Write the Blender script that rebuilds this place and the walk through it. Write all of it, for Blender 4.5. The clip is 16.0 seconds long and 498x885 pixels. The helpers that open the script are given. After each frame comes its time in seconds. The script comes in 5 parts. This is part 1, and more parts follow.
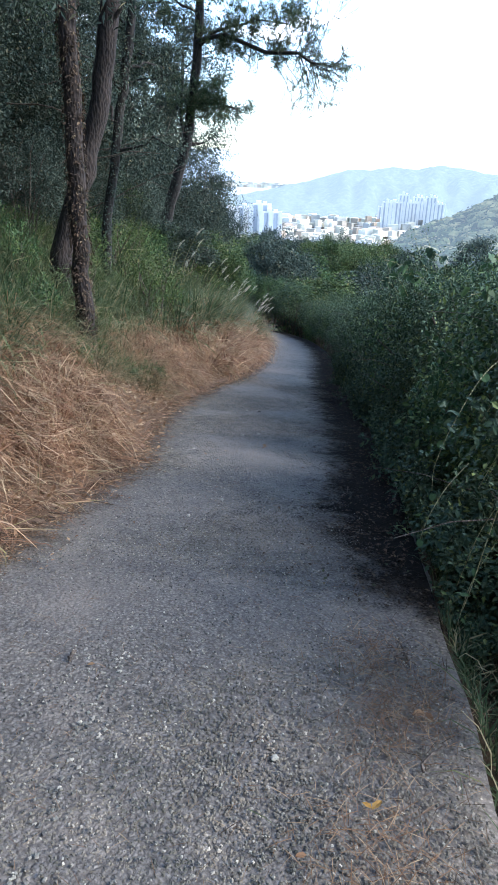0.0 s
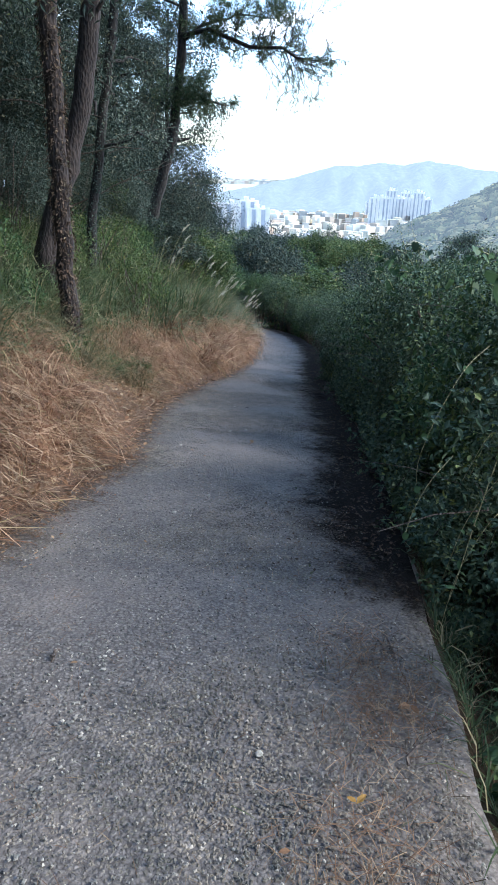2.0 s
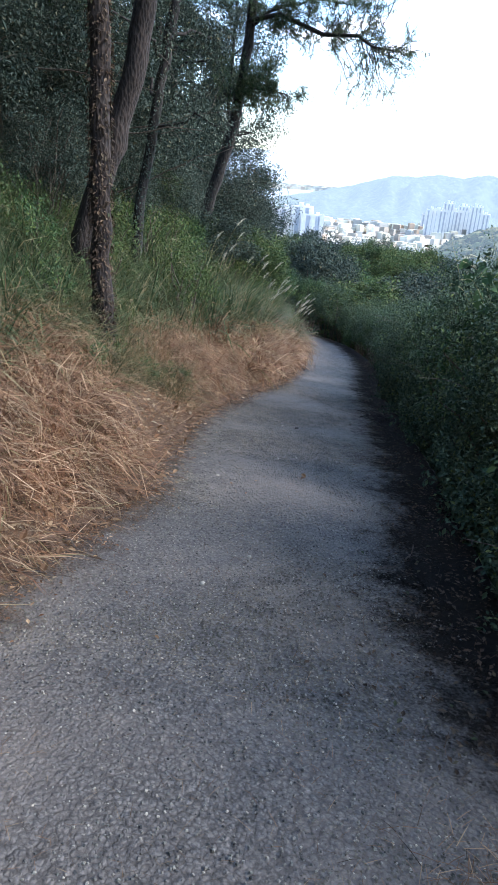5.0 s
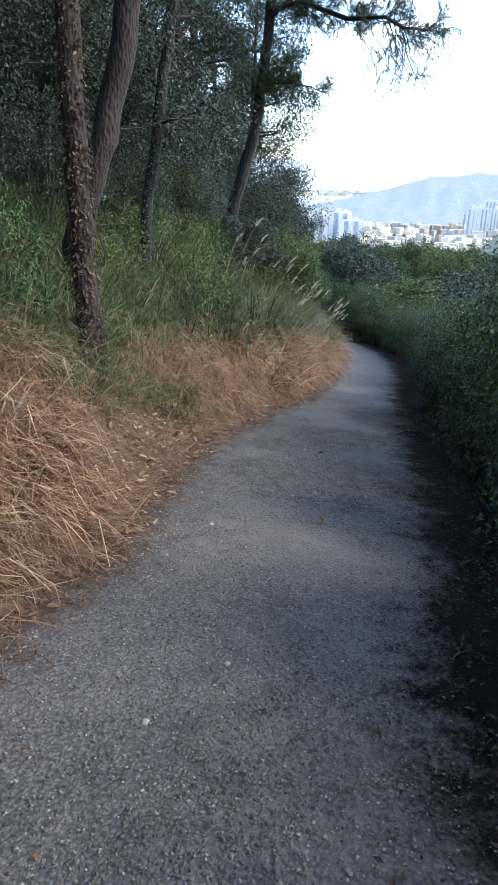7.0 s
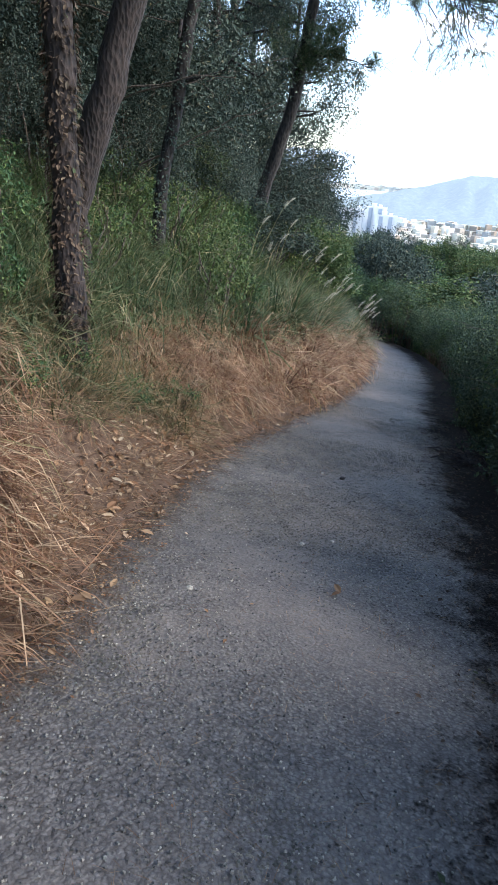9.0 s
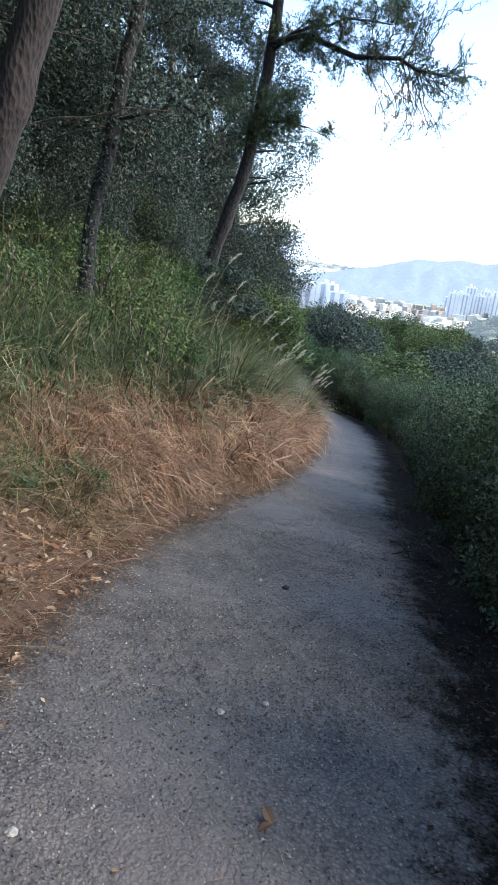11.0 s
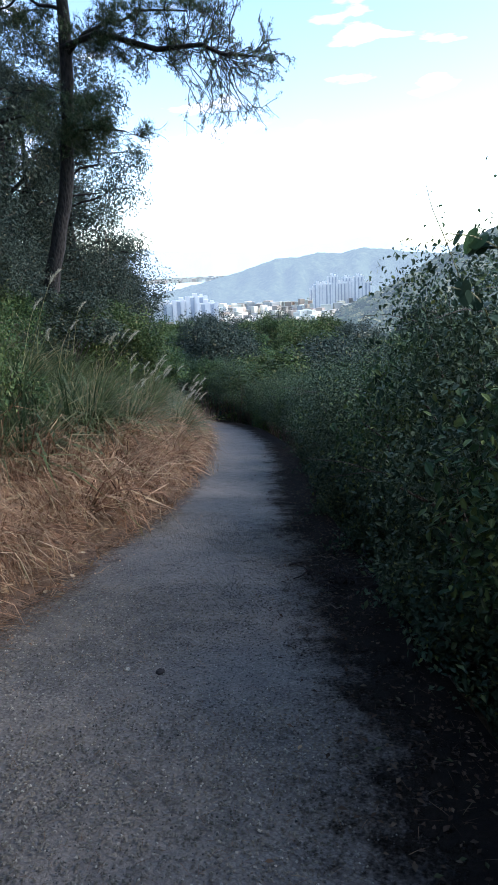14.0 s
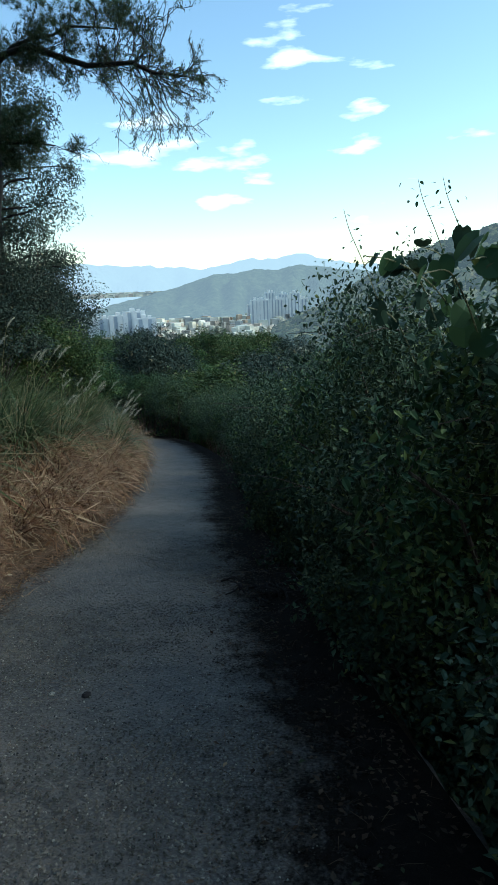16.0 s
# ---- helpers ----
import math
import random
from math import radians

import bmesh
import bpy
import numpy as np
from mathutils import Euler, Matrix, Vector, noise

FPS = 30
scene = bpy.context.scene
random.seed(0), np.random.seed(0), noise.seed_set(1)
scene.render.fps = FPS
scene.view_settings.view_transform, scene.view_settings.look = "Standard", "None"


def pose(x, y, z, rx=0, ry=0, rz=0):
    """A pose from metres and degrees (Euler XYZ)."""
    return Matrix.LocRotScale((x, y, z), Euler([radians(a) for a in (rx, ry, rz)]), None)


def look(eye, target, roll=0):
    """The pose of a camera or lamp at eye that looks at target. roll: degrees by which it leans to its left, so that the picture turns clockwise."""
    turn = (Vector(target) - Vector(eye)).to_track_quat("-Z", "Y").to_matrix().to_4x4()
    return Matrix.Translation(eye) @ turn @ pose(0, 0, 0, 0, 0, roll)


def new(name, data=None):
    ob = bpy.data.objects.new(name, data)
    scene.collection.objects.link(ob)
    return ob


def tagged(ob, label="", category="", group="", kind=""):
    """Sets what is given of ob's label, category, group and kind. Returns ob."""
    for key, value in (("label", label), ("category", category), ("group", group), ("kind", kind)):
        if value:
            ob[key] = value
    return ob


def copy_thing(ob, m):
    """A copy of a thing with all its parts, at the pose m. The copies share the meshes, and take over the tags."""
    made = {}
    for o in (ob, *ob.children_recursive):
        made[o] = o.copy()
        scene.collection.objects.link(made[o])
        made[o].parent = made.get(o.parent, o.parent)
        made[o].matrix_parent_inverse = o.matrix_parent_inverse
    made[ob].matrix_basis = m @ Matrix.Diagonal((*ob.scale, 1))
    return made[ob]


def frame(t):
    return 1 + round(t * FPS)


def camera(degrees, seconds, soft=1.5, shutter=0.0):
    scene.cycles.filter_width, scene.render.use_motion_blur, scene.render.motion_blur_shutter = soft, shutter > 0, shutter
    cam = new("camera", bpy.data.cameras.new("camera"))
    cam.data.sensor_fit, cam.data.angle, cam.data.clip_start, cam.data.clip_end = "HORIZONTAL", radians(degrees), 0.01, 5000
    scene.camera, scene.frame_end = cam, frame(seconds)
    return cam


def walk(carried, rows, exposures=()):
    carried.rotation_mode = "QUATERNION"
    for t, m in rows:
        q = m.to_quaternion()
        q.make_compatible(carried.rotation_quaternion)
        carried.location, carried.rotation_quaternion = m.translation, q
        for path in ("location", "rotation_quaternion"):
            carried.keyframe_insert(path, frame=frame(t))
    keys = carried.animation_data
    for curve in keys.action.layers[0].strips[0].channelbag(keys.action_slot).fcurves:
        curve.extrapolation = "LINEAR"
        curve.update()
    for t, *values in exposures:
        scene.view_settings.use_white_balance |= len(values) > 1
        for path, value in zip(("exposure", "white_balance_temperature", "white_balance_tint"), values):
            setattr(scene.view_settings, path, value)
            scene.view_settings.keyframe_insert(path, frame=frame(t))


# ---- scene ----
cam = camera(41.97, 16.0, soft=1.5)
ROWS = [  # seconds, x, y, z, yaw, pitch, lean
    (0.0, -0.000, 0.000, 1.511, 12.47, -22.46, -1.96),
    (0.5, 0.049, -0.009, 1.512, 6.21, -22.52, -2.33),
    (1.0, 0.077, -0.028, 1.515, 2.95, -21.97, -2.71),
    (1.5, 0.084, -0.029, 1.519, 6.55, -22.50, -2.03),
    (2.0, 0.028, 0.024, 1.492, 11.53, -22.70, -1.67),
    (2.5, -0.081, 0.157, 1.467, 12.80, -23.16, -2.18),
    (3.0, -0.070, 0.280, 1.438, 16.09, -22.56, -2.69),
    (3.5, -0.099, 0.435, 1.396, 14.89, -21.79, -3.85),
    (4.0, -0.211, 0.636, 1.369, 14.03, -22.49, -4.66),
    (6.5, -0.391, 2.061, 1.066, 18.81, -22.13, -2.06),
    (7.0, -0.369, 2.335, 1.032, 19.44, -21.94, -1.06),
    (7.5, -0.408, 2.648, 0.951, 17.55, -21.17, -0.78),
    (8.0, -0.553, 2.925, 0.898, 20.66, -22.30, -4.73),
    (10.5, -0.808, 4.331, 0.675, 21.85, -23.00, -2.85),
    (11.0, -0.926, 4.675, 0.572, 17.31, -16.68, -6.79),
    (11.5, -0.931, 5.060, 0.485, 20.03, -18.74, -6.00),
    (12.0, -0.930, 5.352, 0.470, 20.54, -17.98, -4.21),
    (12.5, -0.934, 5.628, 0.434, 21.03, -19.49, -2.24),
    (13.0, -0.886, 5.813, 0.404, 16.69, -20.78, -1.81),
    (13.5, -0.845, 5.762, 0.407, 10.70, -16.95, 0.54),
    (14.0, -0.812, 5.742, 0.389, 8.35, -15.10, 2.95),
    (14.5, -0.785, 5.728, 0.394, 6.22, -14.50, 3.09),
    (15.0, -0.767, 5.719, 0.391, 5.39, -14.25, 4.33),
    (15.5, -0.757, 5.708, 0.390, 4.44, -14.30, 4.32),
    (16.0, -0.733, 5.725, 0.404, 2.81, -14.04, 2.34),
]


def carried_pose(x, y, z, yaw, pitch, lean):
    return pose(x, y, z, 0, 0, yaw) @ pose(0, 0, 0, 90 + pitch) @ pose(0, 0, 0, 0, 0, -lean)


walk(cam, [(t, carried_pose(*row)) for t, *row in ROWS],
     [(0.0, 1.85, 5950, 10), (1.0, 1.78, 5950, 10), (4.0, 1.8, 6000, 11), (7.0, 1.76, 6200, 12), (10.5, 1.78, 6250, 12), (12.6, 1.82, 6250, 13), (13.4, 1.62, 6100, 12), (14.2, 1.2, 5950, 12), (15.0, 0.58, 5930, 2), (15.5, 0.36, 5910, -3), (16.0, 0.54, 5900, -8)])

# ---- world, sun ----
SUN_TO = Vector((0.76, 0.08, 0.57)).normalized()
world = bpy.data.worlds.new("sky")
scene.world = world
world.use_nodes = True
wn, wl = world.node_tree.nodes, world.node_tree.links
wn.clear()
sky = wn.new("ShaderNodeTexSky")
sky.sky_type = "NISHITA"
sky.sun_disc = False
sky.sun_elevation = math.asin(SUN_TO.z)
sky.sun_rotation = math.atan2(SUN_TO.x, SUN_TO.y)
sky.air_density, sky.dust_density, sky.ozone_density, sky.altitude = 1.0, 0.3, 1.0, 100
w_co = wn.new("ShaderNodeTexCoord")
w_map = wn.new("ShaderNodeMapping")
w_map.inputs["Scale"].default_value = (6.5, 6.5, 24.0)
w_map.inputs["Location"].default_value = (0.35, 0.2, 0.1)
w_noise = wn.new("ShaderNodeTexNoise")
w_noise.inputs["Scale"].default_value = 1.0
w_noise.inputs["Detail"].default_value = 6.0
w_noise.inputs["Roughness"].default_value = 0.5
w_ramp = wn.new("ShaderNodeValToRGB")
w_ramp.color_ramp.elements[0].position = 0.61
w_ramp.color_ramp.elements[1].position = 0.84
w_mix = wn.new("ShaderNodeMixRGB")
w_mix.inputs[2].default_value = (13.0, 12.6, 12.4, 1)
w_bg = wn.new("ShaderNodeBackground")
w_bg.inputs["Strength"].default_value = 0.16
w_out = wn.new("ShaderNodeOutputWorld")
wl.new(w_co.outputs["Generated"], w_map.inputs["Vector"])
wl.new(w_map.outputs["Vector"], w_noise.inputs["Vector"])
wl.new(w_noise.outputs["Fac"], w_ramp.inputs["Fac"])
wl.new(w_ramp.outputs["Color"], w_mix.inputs["Fac"])
wl.new(sky.outputs["Color"], w_mix.inputs[1])
wl.new(w_mix.outputs["Color"], w_bg.inputs["Color"])
wl.new(w_bg.outputs["Background"], w_out.inputs["Surface"])
sun = new("sun", bpy.data.lights.new("sun", "SUN"))
sun.data.energy, sun.data.angle, sun.data.color = 2.0, radians(26), (1.0, 0.92, 0.81)
sun.matrix_world = look((0, 0, 60), Vector((0, 0, 60)) - SUN_TO)

rng = np.random.default_rng(11)


# ---- materials ----
def nodes_of(name):
    m = bpy.data.materials.new(name)
    m.use_nodes = True
    n, l = m.node_tree.nodes, m.node_tree.links
    return m, n, l, n["Principled BSDF"], n["Material Output"]


def noise_node(n, l, scale, detail=6.0, rough=0.55, coords="Object"):
    co = n.new("ShaderNodeTexCoord")
    t = n.new("ShaderNodeTexNoise")
    t.inputs["Scale"].default_value = scale
    t.inputs["Detail"].default_value = detail
    t.inputs["Roughness"].default_value = rough
    l.new(co.outputs[coords], t.inputs["Vector"])
    return t


def ramp_node(n, l, source, stops):
    r = n.new("ShaderNodeValToRGB")
    e = r.color_ramp.elements
    while len(e) < len(stops):
        e.new(0.5)
    for el, (p, c) in zip(e, stops):
        el.position, el.color = p, (*c, 1)
    l.new(source, r.inputs["Fac"])
    return r


def mix_node(n, l, a, b, fac, blend="MIX"):
    m = n.new("ShaderNodeMixRGB")
    m.blend_type = blend
    for sock, val in ((m.inputs["Fac"], fac), (m.inputs[1], a), (m.inputs[2], b)):
        if isinstance(val, (int, float)):
            sock.default_value = val
        elif isinstance(val, tuple):
            sock.default_value = (*val, 1)
        else:
            l.new(val, sock)
    return m


def bump_node(n, l, height, strength, distance, shader):
    b = n.new("ShaderNodeBump")
    b.inputs["Strength"].default_value = strength
    b.inputs["Distance"].default_value = distance
    l.new(height, b.inputs["Height"])
    l.new(b.outputs["Normal"], shader.inputs["Normal"])
    return b


def leafy(name, stops, rough=0.5, through_light=0.3, per="island", patch=0.6):
    """Foliage: a colour for each leaf, patches at a larger scale, some light let through."""
    m, n, l, p, out = nodes_of(name)
    if per == "island":
        g = n.new("ShaderNodeNewGeometry")
        r = ramp_node(n, l, g.outputs["Random Per Island"], stops)
    else:
        g = n.new("ShaderNodeObjectInfo")
        r = ramp_node(n, l, g.outputs["Random"], stops)
    t = noise_node(n, l, patch, 3.0)
    shade = ramp_node(n, l, t.outputs["Fac"], [(0.32, (0.55, 0.6, 0.56)), (0.68, (1.4, 1.32, 1.15))])
    mx = mix_node(n, l, r.outputs["Color"], shade.outputs["Color"], 1.0, "MULTIPLY")
    l.new(mx.outputs["Color"], p.inputs["Base Color"])
    p.inputs["Roughness"].default_value = rough
    p.inputs["Specular IOR Level"].default_value = 0.12
    tr = n.new("ShaderNodeBsdfTranslucent")
    l.new(mx.outputs["Color"], tr.inputs["Color"])
    ms = n.new("ShaderNodeMixShader")
    ms.inputs["Fac"].default_value = through_light
    l.new(p.outputs["BSDF"], ms.inputs[1])
    l.new(tr.outputs["BSDF"], ms.inputs[2])
    l.new(ms.outputs["Shader"], out.inputs["Surface"])
    return m


def bark(name, dark, light, scale=9.0):
    m, n, l, p, out = nodes_of(name)
    co = n.new("ShaderNodeTexCoord")
    mp = n.new("ShaderNodeMapping")
    mp.inputs["Scale"].default_value = (1.0, 1.0, 0.45)
    l.new(co.outputs["Object"], mp.inputs["Vector"])
    v = n.new("ShaderNodeTexVoronoi")
    v.inputs["Scale"].default_value = scale * 2.2
    l.new(mp.outputs["Vector"], v.inputs["Vector"])
    t = n.new("ShaderNodeTexNoise")
    t.inputs["Scale"].default_value, t.inputs["Detail"].default_value = scale, 8.0
    l.new(mp.outputs["Vector"], t.inputs["Vector"])
    c = mix_node(n, l, t.outputs["Fac"], v.outputs["Distance"], 0.5)
    r = ramp_node(n, l, c.outputs["Color"], [(0.25, dark), (0.65, light)])
    l.new(r.outputs["Color"], p.inputs["Base Color"])
    p.inputs["Roughness"].default_value = 0.92
    bump_node(n, l, c.outputs["Color"], 0.9, 0.028, p)
    return m


def asphalt():
    """Worn asphalt: aggregate showing in a grey binder, brown dust, faint pale lines of wear."""
    m, n, l, p, out = nodes_of("asphalt")
    co = n.new("ShaderNodeTexCoord")
    v = n.new("ShaderNodeTexVoronoi")
    v.inputs["Scale"].default_value = 62.0
    warp = noise_node(n, l, 45.0, 3.0, 0.6)
    push = n.new("ShaderNodeVectorMath")
    push.operation = "MULTIPLY_ADD"
    push.inputs[1].default_value = (0.022, 0.022, 0.022)
    l.new(warp.outputs["Color"], push.inputs[0])
    l.new(co.outputs["Object"], push.inputs[2])
    l.new(push.outputs["Vector"], v.inputs["Vector"])
    v2 = n.new("ShaderNodeTexVoronoi")
    v2.inputs["Scale"].default_value = 27.0
    l.new(co.outputs["Object"], v2.inputs["Vector"])
    fine = noise_node(n, l, 160.0, 4.0)
    big = noise_node(n, l, 0.9, 5.0)
    mid = noise_node(n, l, 5.0, 6.0, 0.65)
    speck = mix_node(n, l, v.outputs["Color"], fine.outputs["Fac"], 0.35)
    chips = ramp_node(n, l, speck.outputs["Color"], [(0.14, (0.088, 0.079, 0.069)), (0.44, (0.122, 0.110, 0.097)), (0.66, (0.148, 0.134, 0.119)), (0.9, (0.215, 0.198, 0.178))])
    pits = ramp_node(n, l, v.outputs["Distance"], [(0.34, (1, 1, 1)), (0.66, (0.55, 0.54, 0.53))])
    c1 = mix_node(n, l, chips.outputs["Color"], pits.outputs["Color"], 1.0, "MULTIPLY")
    dust = ramp_node(n, l, big.outputs["Fac"], [(0.42, (0, 0, 0)), (0.66, (1, 1, 1))])
    c2 = mix_node(n, l, c1.outputs["Color"], (0.17, 0.145, 0.122), dust.outputs["Color"])
    c3 = mix_node(n, l, c1.outputs["Color"], c2.outputs["Color"], 0.7)
    worn = ramp_node(n, l, mid.outputs["Fac"], [(0.35, (0.82, 0.82, 0.83)), (0.65, (1.16, 1.14, 1.11))])
    c4 = mix_node(n, l, c3.outputs["Color"], worn.outputs["Color"], 1.0, "MULTIPLY")
    l.new(c4.outputs["Color"], p.inputs["Base Color"])
    p.inputs["Roughness"].default_value = 0.72
    p.inputs["Specular IOR Level"].default_value = 0.5
    h = mix_node(n, l, v.outputs["Distance"], v2.outputs["Distance"], 0.45)
    h2 = mix_node(n, l, h.outputs["Color"], fine.outputs["Fac"], 0.25)
    b = bump_node(n, l, h2.outputs["Color"], 0.9, 0.016, p)
    b.invert = True
    return m


def soil(name, stops, scale=6.0, thinning=False):
    m, n, l, p, out = nodes_of(name)
    a = noise_node(n, l, scale, 8.0, 0.7)
    b = noise_node(n, l, scale * 11, 5.0, 0.6)
    c = mix_node(n, l, a.outputs["Fac"], b.outputs["Fac"], 0.4)
    r = ramp_node(n, l, c.outputs["Color"], stops)
    l.new(r.outputs["Color"], p.inputs["Base Color"])
    p.inputs["Roughness"].default_value = 0.95
    p.inputs["Specular IOR Level"].default_value = 0.1
    bump_node(n, l, c.outputs["Color"], 0.8, 0.05, p)
    if thinning:  # a loose layer that breaks up towards its edge; also fades the painted hedge shade
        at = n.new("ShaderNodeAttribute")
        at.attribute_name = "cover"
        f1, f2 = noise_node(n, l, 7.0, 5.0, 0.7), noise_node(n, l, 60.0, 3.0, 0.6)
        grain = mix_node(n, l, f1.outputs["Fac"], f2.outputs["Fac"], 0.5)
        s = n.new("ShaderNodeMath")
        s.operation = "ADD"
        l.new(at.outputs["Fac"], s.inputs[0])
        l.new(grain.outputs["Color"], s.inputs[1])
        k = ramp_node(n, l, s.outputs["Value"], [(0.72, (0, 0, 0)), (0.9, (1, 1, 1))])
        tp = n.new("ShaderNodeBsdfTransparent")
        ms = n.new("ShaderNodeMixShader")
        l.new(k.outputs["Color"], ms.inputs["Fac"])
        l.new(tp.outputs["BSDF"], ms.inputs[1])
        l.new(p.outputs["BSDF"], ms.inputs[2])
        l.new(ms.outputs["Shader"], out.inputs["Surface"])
    return m


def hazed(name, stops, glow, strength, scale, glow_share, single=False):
    """A far slope: wooded colour with the bright air's haze mixed in as a glow of its own."""
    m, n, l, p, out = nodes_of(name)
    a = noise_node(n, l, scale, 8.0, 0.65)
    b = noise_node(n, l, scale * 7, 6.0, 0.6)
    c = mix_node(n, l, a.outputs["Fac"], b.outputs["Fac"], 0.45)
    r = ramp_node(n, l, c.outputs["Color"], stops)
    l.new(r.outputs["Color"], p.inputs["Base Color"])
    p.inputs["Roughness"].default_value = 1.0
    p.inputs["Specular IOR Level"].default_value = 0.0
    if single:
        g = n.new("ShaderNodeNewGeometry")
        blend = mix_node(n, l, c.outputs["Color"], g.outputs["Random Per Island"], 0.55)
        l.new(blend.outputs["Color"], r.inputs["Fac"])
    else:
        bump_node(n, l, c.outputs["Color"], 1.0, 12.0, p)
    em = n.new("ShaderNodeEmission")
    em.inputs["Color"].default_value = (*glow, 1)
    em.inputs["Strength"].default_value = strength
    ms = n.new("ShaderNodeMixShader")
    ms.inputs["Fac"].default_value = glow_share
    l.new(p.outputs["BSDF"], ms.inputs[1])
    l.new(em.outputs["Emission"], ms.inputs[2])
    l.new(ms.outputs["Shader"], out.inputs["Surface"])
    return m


M_ASPHALT = asphalt()
M_GROUND = soil("earth_and_litter", [(0.3, (0.016, 0.012, 0.008)), (0.5, (0.05, 0.036, 0.022)), (0.7, (0.11, 0.078, 0.048))])
M_LITTER = soil("leaf_litter_soil", [(0.3, (0.04, 0.026, 0.018)), (0.5, (0.115, 0.076, 0.052)), (0.72, (0.23, 0.16, 0.11))], 14.0, True)
# near-black earth: the hedge's shade is painted into its colour
M_HUMUS_SHADE = soil("humus_and_hedge_shade", [(0.3, (0.006, 0.0055, 0.005)), (0.55, (0.016, 0.013, 0.011)), (0.75, (0.038, 0.03, 0.024))], 16.0, True)
M_DRY = leafy("dry_grass", [(0.0, (0.075, 0.038, 0.026)), (0.3, (0.18, 0.10, 0.066)), (0.7, (0.31, 0.195, 0.13)), (0.93, (0.52, 0.40, 0.29)), (1.0, (0.19, 0.18, 0.09))], 0.6, 0.3, patch=3.2)
M_GREENGRASS = leafy("green_grass", [(0.0, (0.032, 0.056, 0.03)), (0.5, (0.072, 0.106, 0.054)), (0.78, (0.135, 0.165, 0.085)), (0.9, (0.24, 0.22, 0.14)), (1.0, (0.36, 0.30, 0.19))], 0.45, 0.35, patch=1.0)
M_MIXGRASS = leafy("half_dry_grass", [(0.0, (0.035, 0.05, 0.025)), (0.45, (0.085, 0.10, 0.05)), (0.6, (0.20, 0.16, 0.10)), (1.0, (0.34, 0.25, 0.16))], 0.5, 0.3, patch=2.0)
M_LEAF_DARK = leafy("hedge_leaf", [(0.0, (0.03, 0.055, 0.038)), (0.55, (0.06, 0.10, 0.066)), (0.9, (0.11, 0.15, 0.095)), (1.0, (0.20, 0.24, 0.08))], 0.5, 0.12, patch=2.4)
M_LEAF_LIGHT = leafy("vine_leaf", [(0.0, (0.04, 0.085, 0.045)), (0.6, (0.075, 0.135, 0.065)), (1.0, (0.19, 0.25, 0.09))], 0.42, 0.25)
M_LEAF_WOOD = leafy("woodland_leaf", [(0.0, (0.032, 0.05, 0.045)), (0.6, (0.058, 0.08, 0.07)), (0.95, (0.10, 0.12, 0.104)), (1.0, (0.17, 0.15, 0.095))], 0.75, 0.14, patch=0.9)
M_NEEDLE = leafy("pine_needle", [(0.0, (0.03, 0.055, 0.03)), (0.7, (0.06, 0.095, 0.05)), (1.0, (0.16, 0.14, 0.09))], 0.5, 0.2)
M_SCRUB = leafy("scrub_leaf", [(0.0, (0.04, 0.07, 0.03)), (0.5, (0.085, 0.13, 0.05)), (0.9, (0.15, 0.19, 0.075)), (1.0, (0.22, 0.20, 0.10))], 0.5, 0.3)
M_PLUME = leafy("plume", [(0.0, (0.42, 0.40, 0.34)), (1.0, (0.66, 0.64, 0.57))], 0.7, 0.4)
M_DEAD = leafy("dead_leaf", [(0.0, (0.10, 0.052, 0.03)), (0.5, (0.22, 0.13, 0.08)), (0.85, (0.34, 0.235, 0.15)), (1.0, (0.52, 0.43, 0.32))], 0.6, 0.2, patch=2.0)
M_PALELEAF = leafy("pale_dead_leaf", [(0.0, (0.18, 0.105, 0.065)), (0.5, (0.30, 0.20, 0.13)), (1.0, (0.52, 0.43, 0.33))], 0.6, 0.2, patch=3.0)
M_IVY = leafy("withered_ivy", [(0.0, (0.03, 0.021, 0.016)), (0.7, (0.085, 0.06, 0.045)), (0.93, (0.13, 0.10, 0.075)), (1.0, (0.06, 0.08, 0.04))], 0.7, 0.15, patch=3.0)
M_YELLOW = leafy("yellow_leaf", [(0.0, (0.40, 0.22, 0.06)), (1.0, (0.50, 0.31, 0.11))], 0.5, 0.3, patch=25.0)
M_STRAW = leafy("needle_litter", [(0.0, (0.10, 0.055, 0.034)), (0.6, (0.21, 0.13, 0.085)), (1.0, (0.34, 0.25, 0.17))], 0.7, 0.1)
M_STONE = leafy("chip_stone", [(0.0, (0.07, 0.07, 0.075)), (0.5, (0.16, 0.155, 0.15)), (0.85, (0.25, 0.24, 0.225)), (1.0, (0.38, 0.37, 0.34))], 0.85, 0.0, patch=40.0)
M_CHIPPING = leafy("grey_chipping", [(0.0, (0.105, 0.097, 0.087)), (0.5, (0.14, 0.128, 0.114)), (0.93, (0.185, 0.17, 0.153)), (1.0, (0.34, 0.32, 0.29))], 0.8, 0.0, patch=5.0)
M_BARK = bark("pine_bark", (0.007, 0.005, 0.005), (0.034, 0.023, 0.018), 14.0)
M_BARK_DARK = bark("dark_bark", (0.007, 0.006, 0.006), (0.03, 0.024, 0.021))
M_TWIG = bark("twig_bark", (0.05, 0.04, 0.032), (0.14, 0.11, 0.085), 30.0)
M_VINE = bark("vine_stem", (0.16, 0.15, 0.07), (0.34, 0.31, 0.16), 30.0)
# far slopes: haze is put into the material as a bluish glow
M_FARWOOD = hazed("hazy_far_woods", [(0.34, (0.035, 0.055, 0.025)), (0.5, (0.10, 0.125, 0.05)), (0.68, (0.24, 0.22, 0.10))], (0.6, 0.75, 1.0), 0.75, 0.10, 0.13, True)
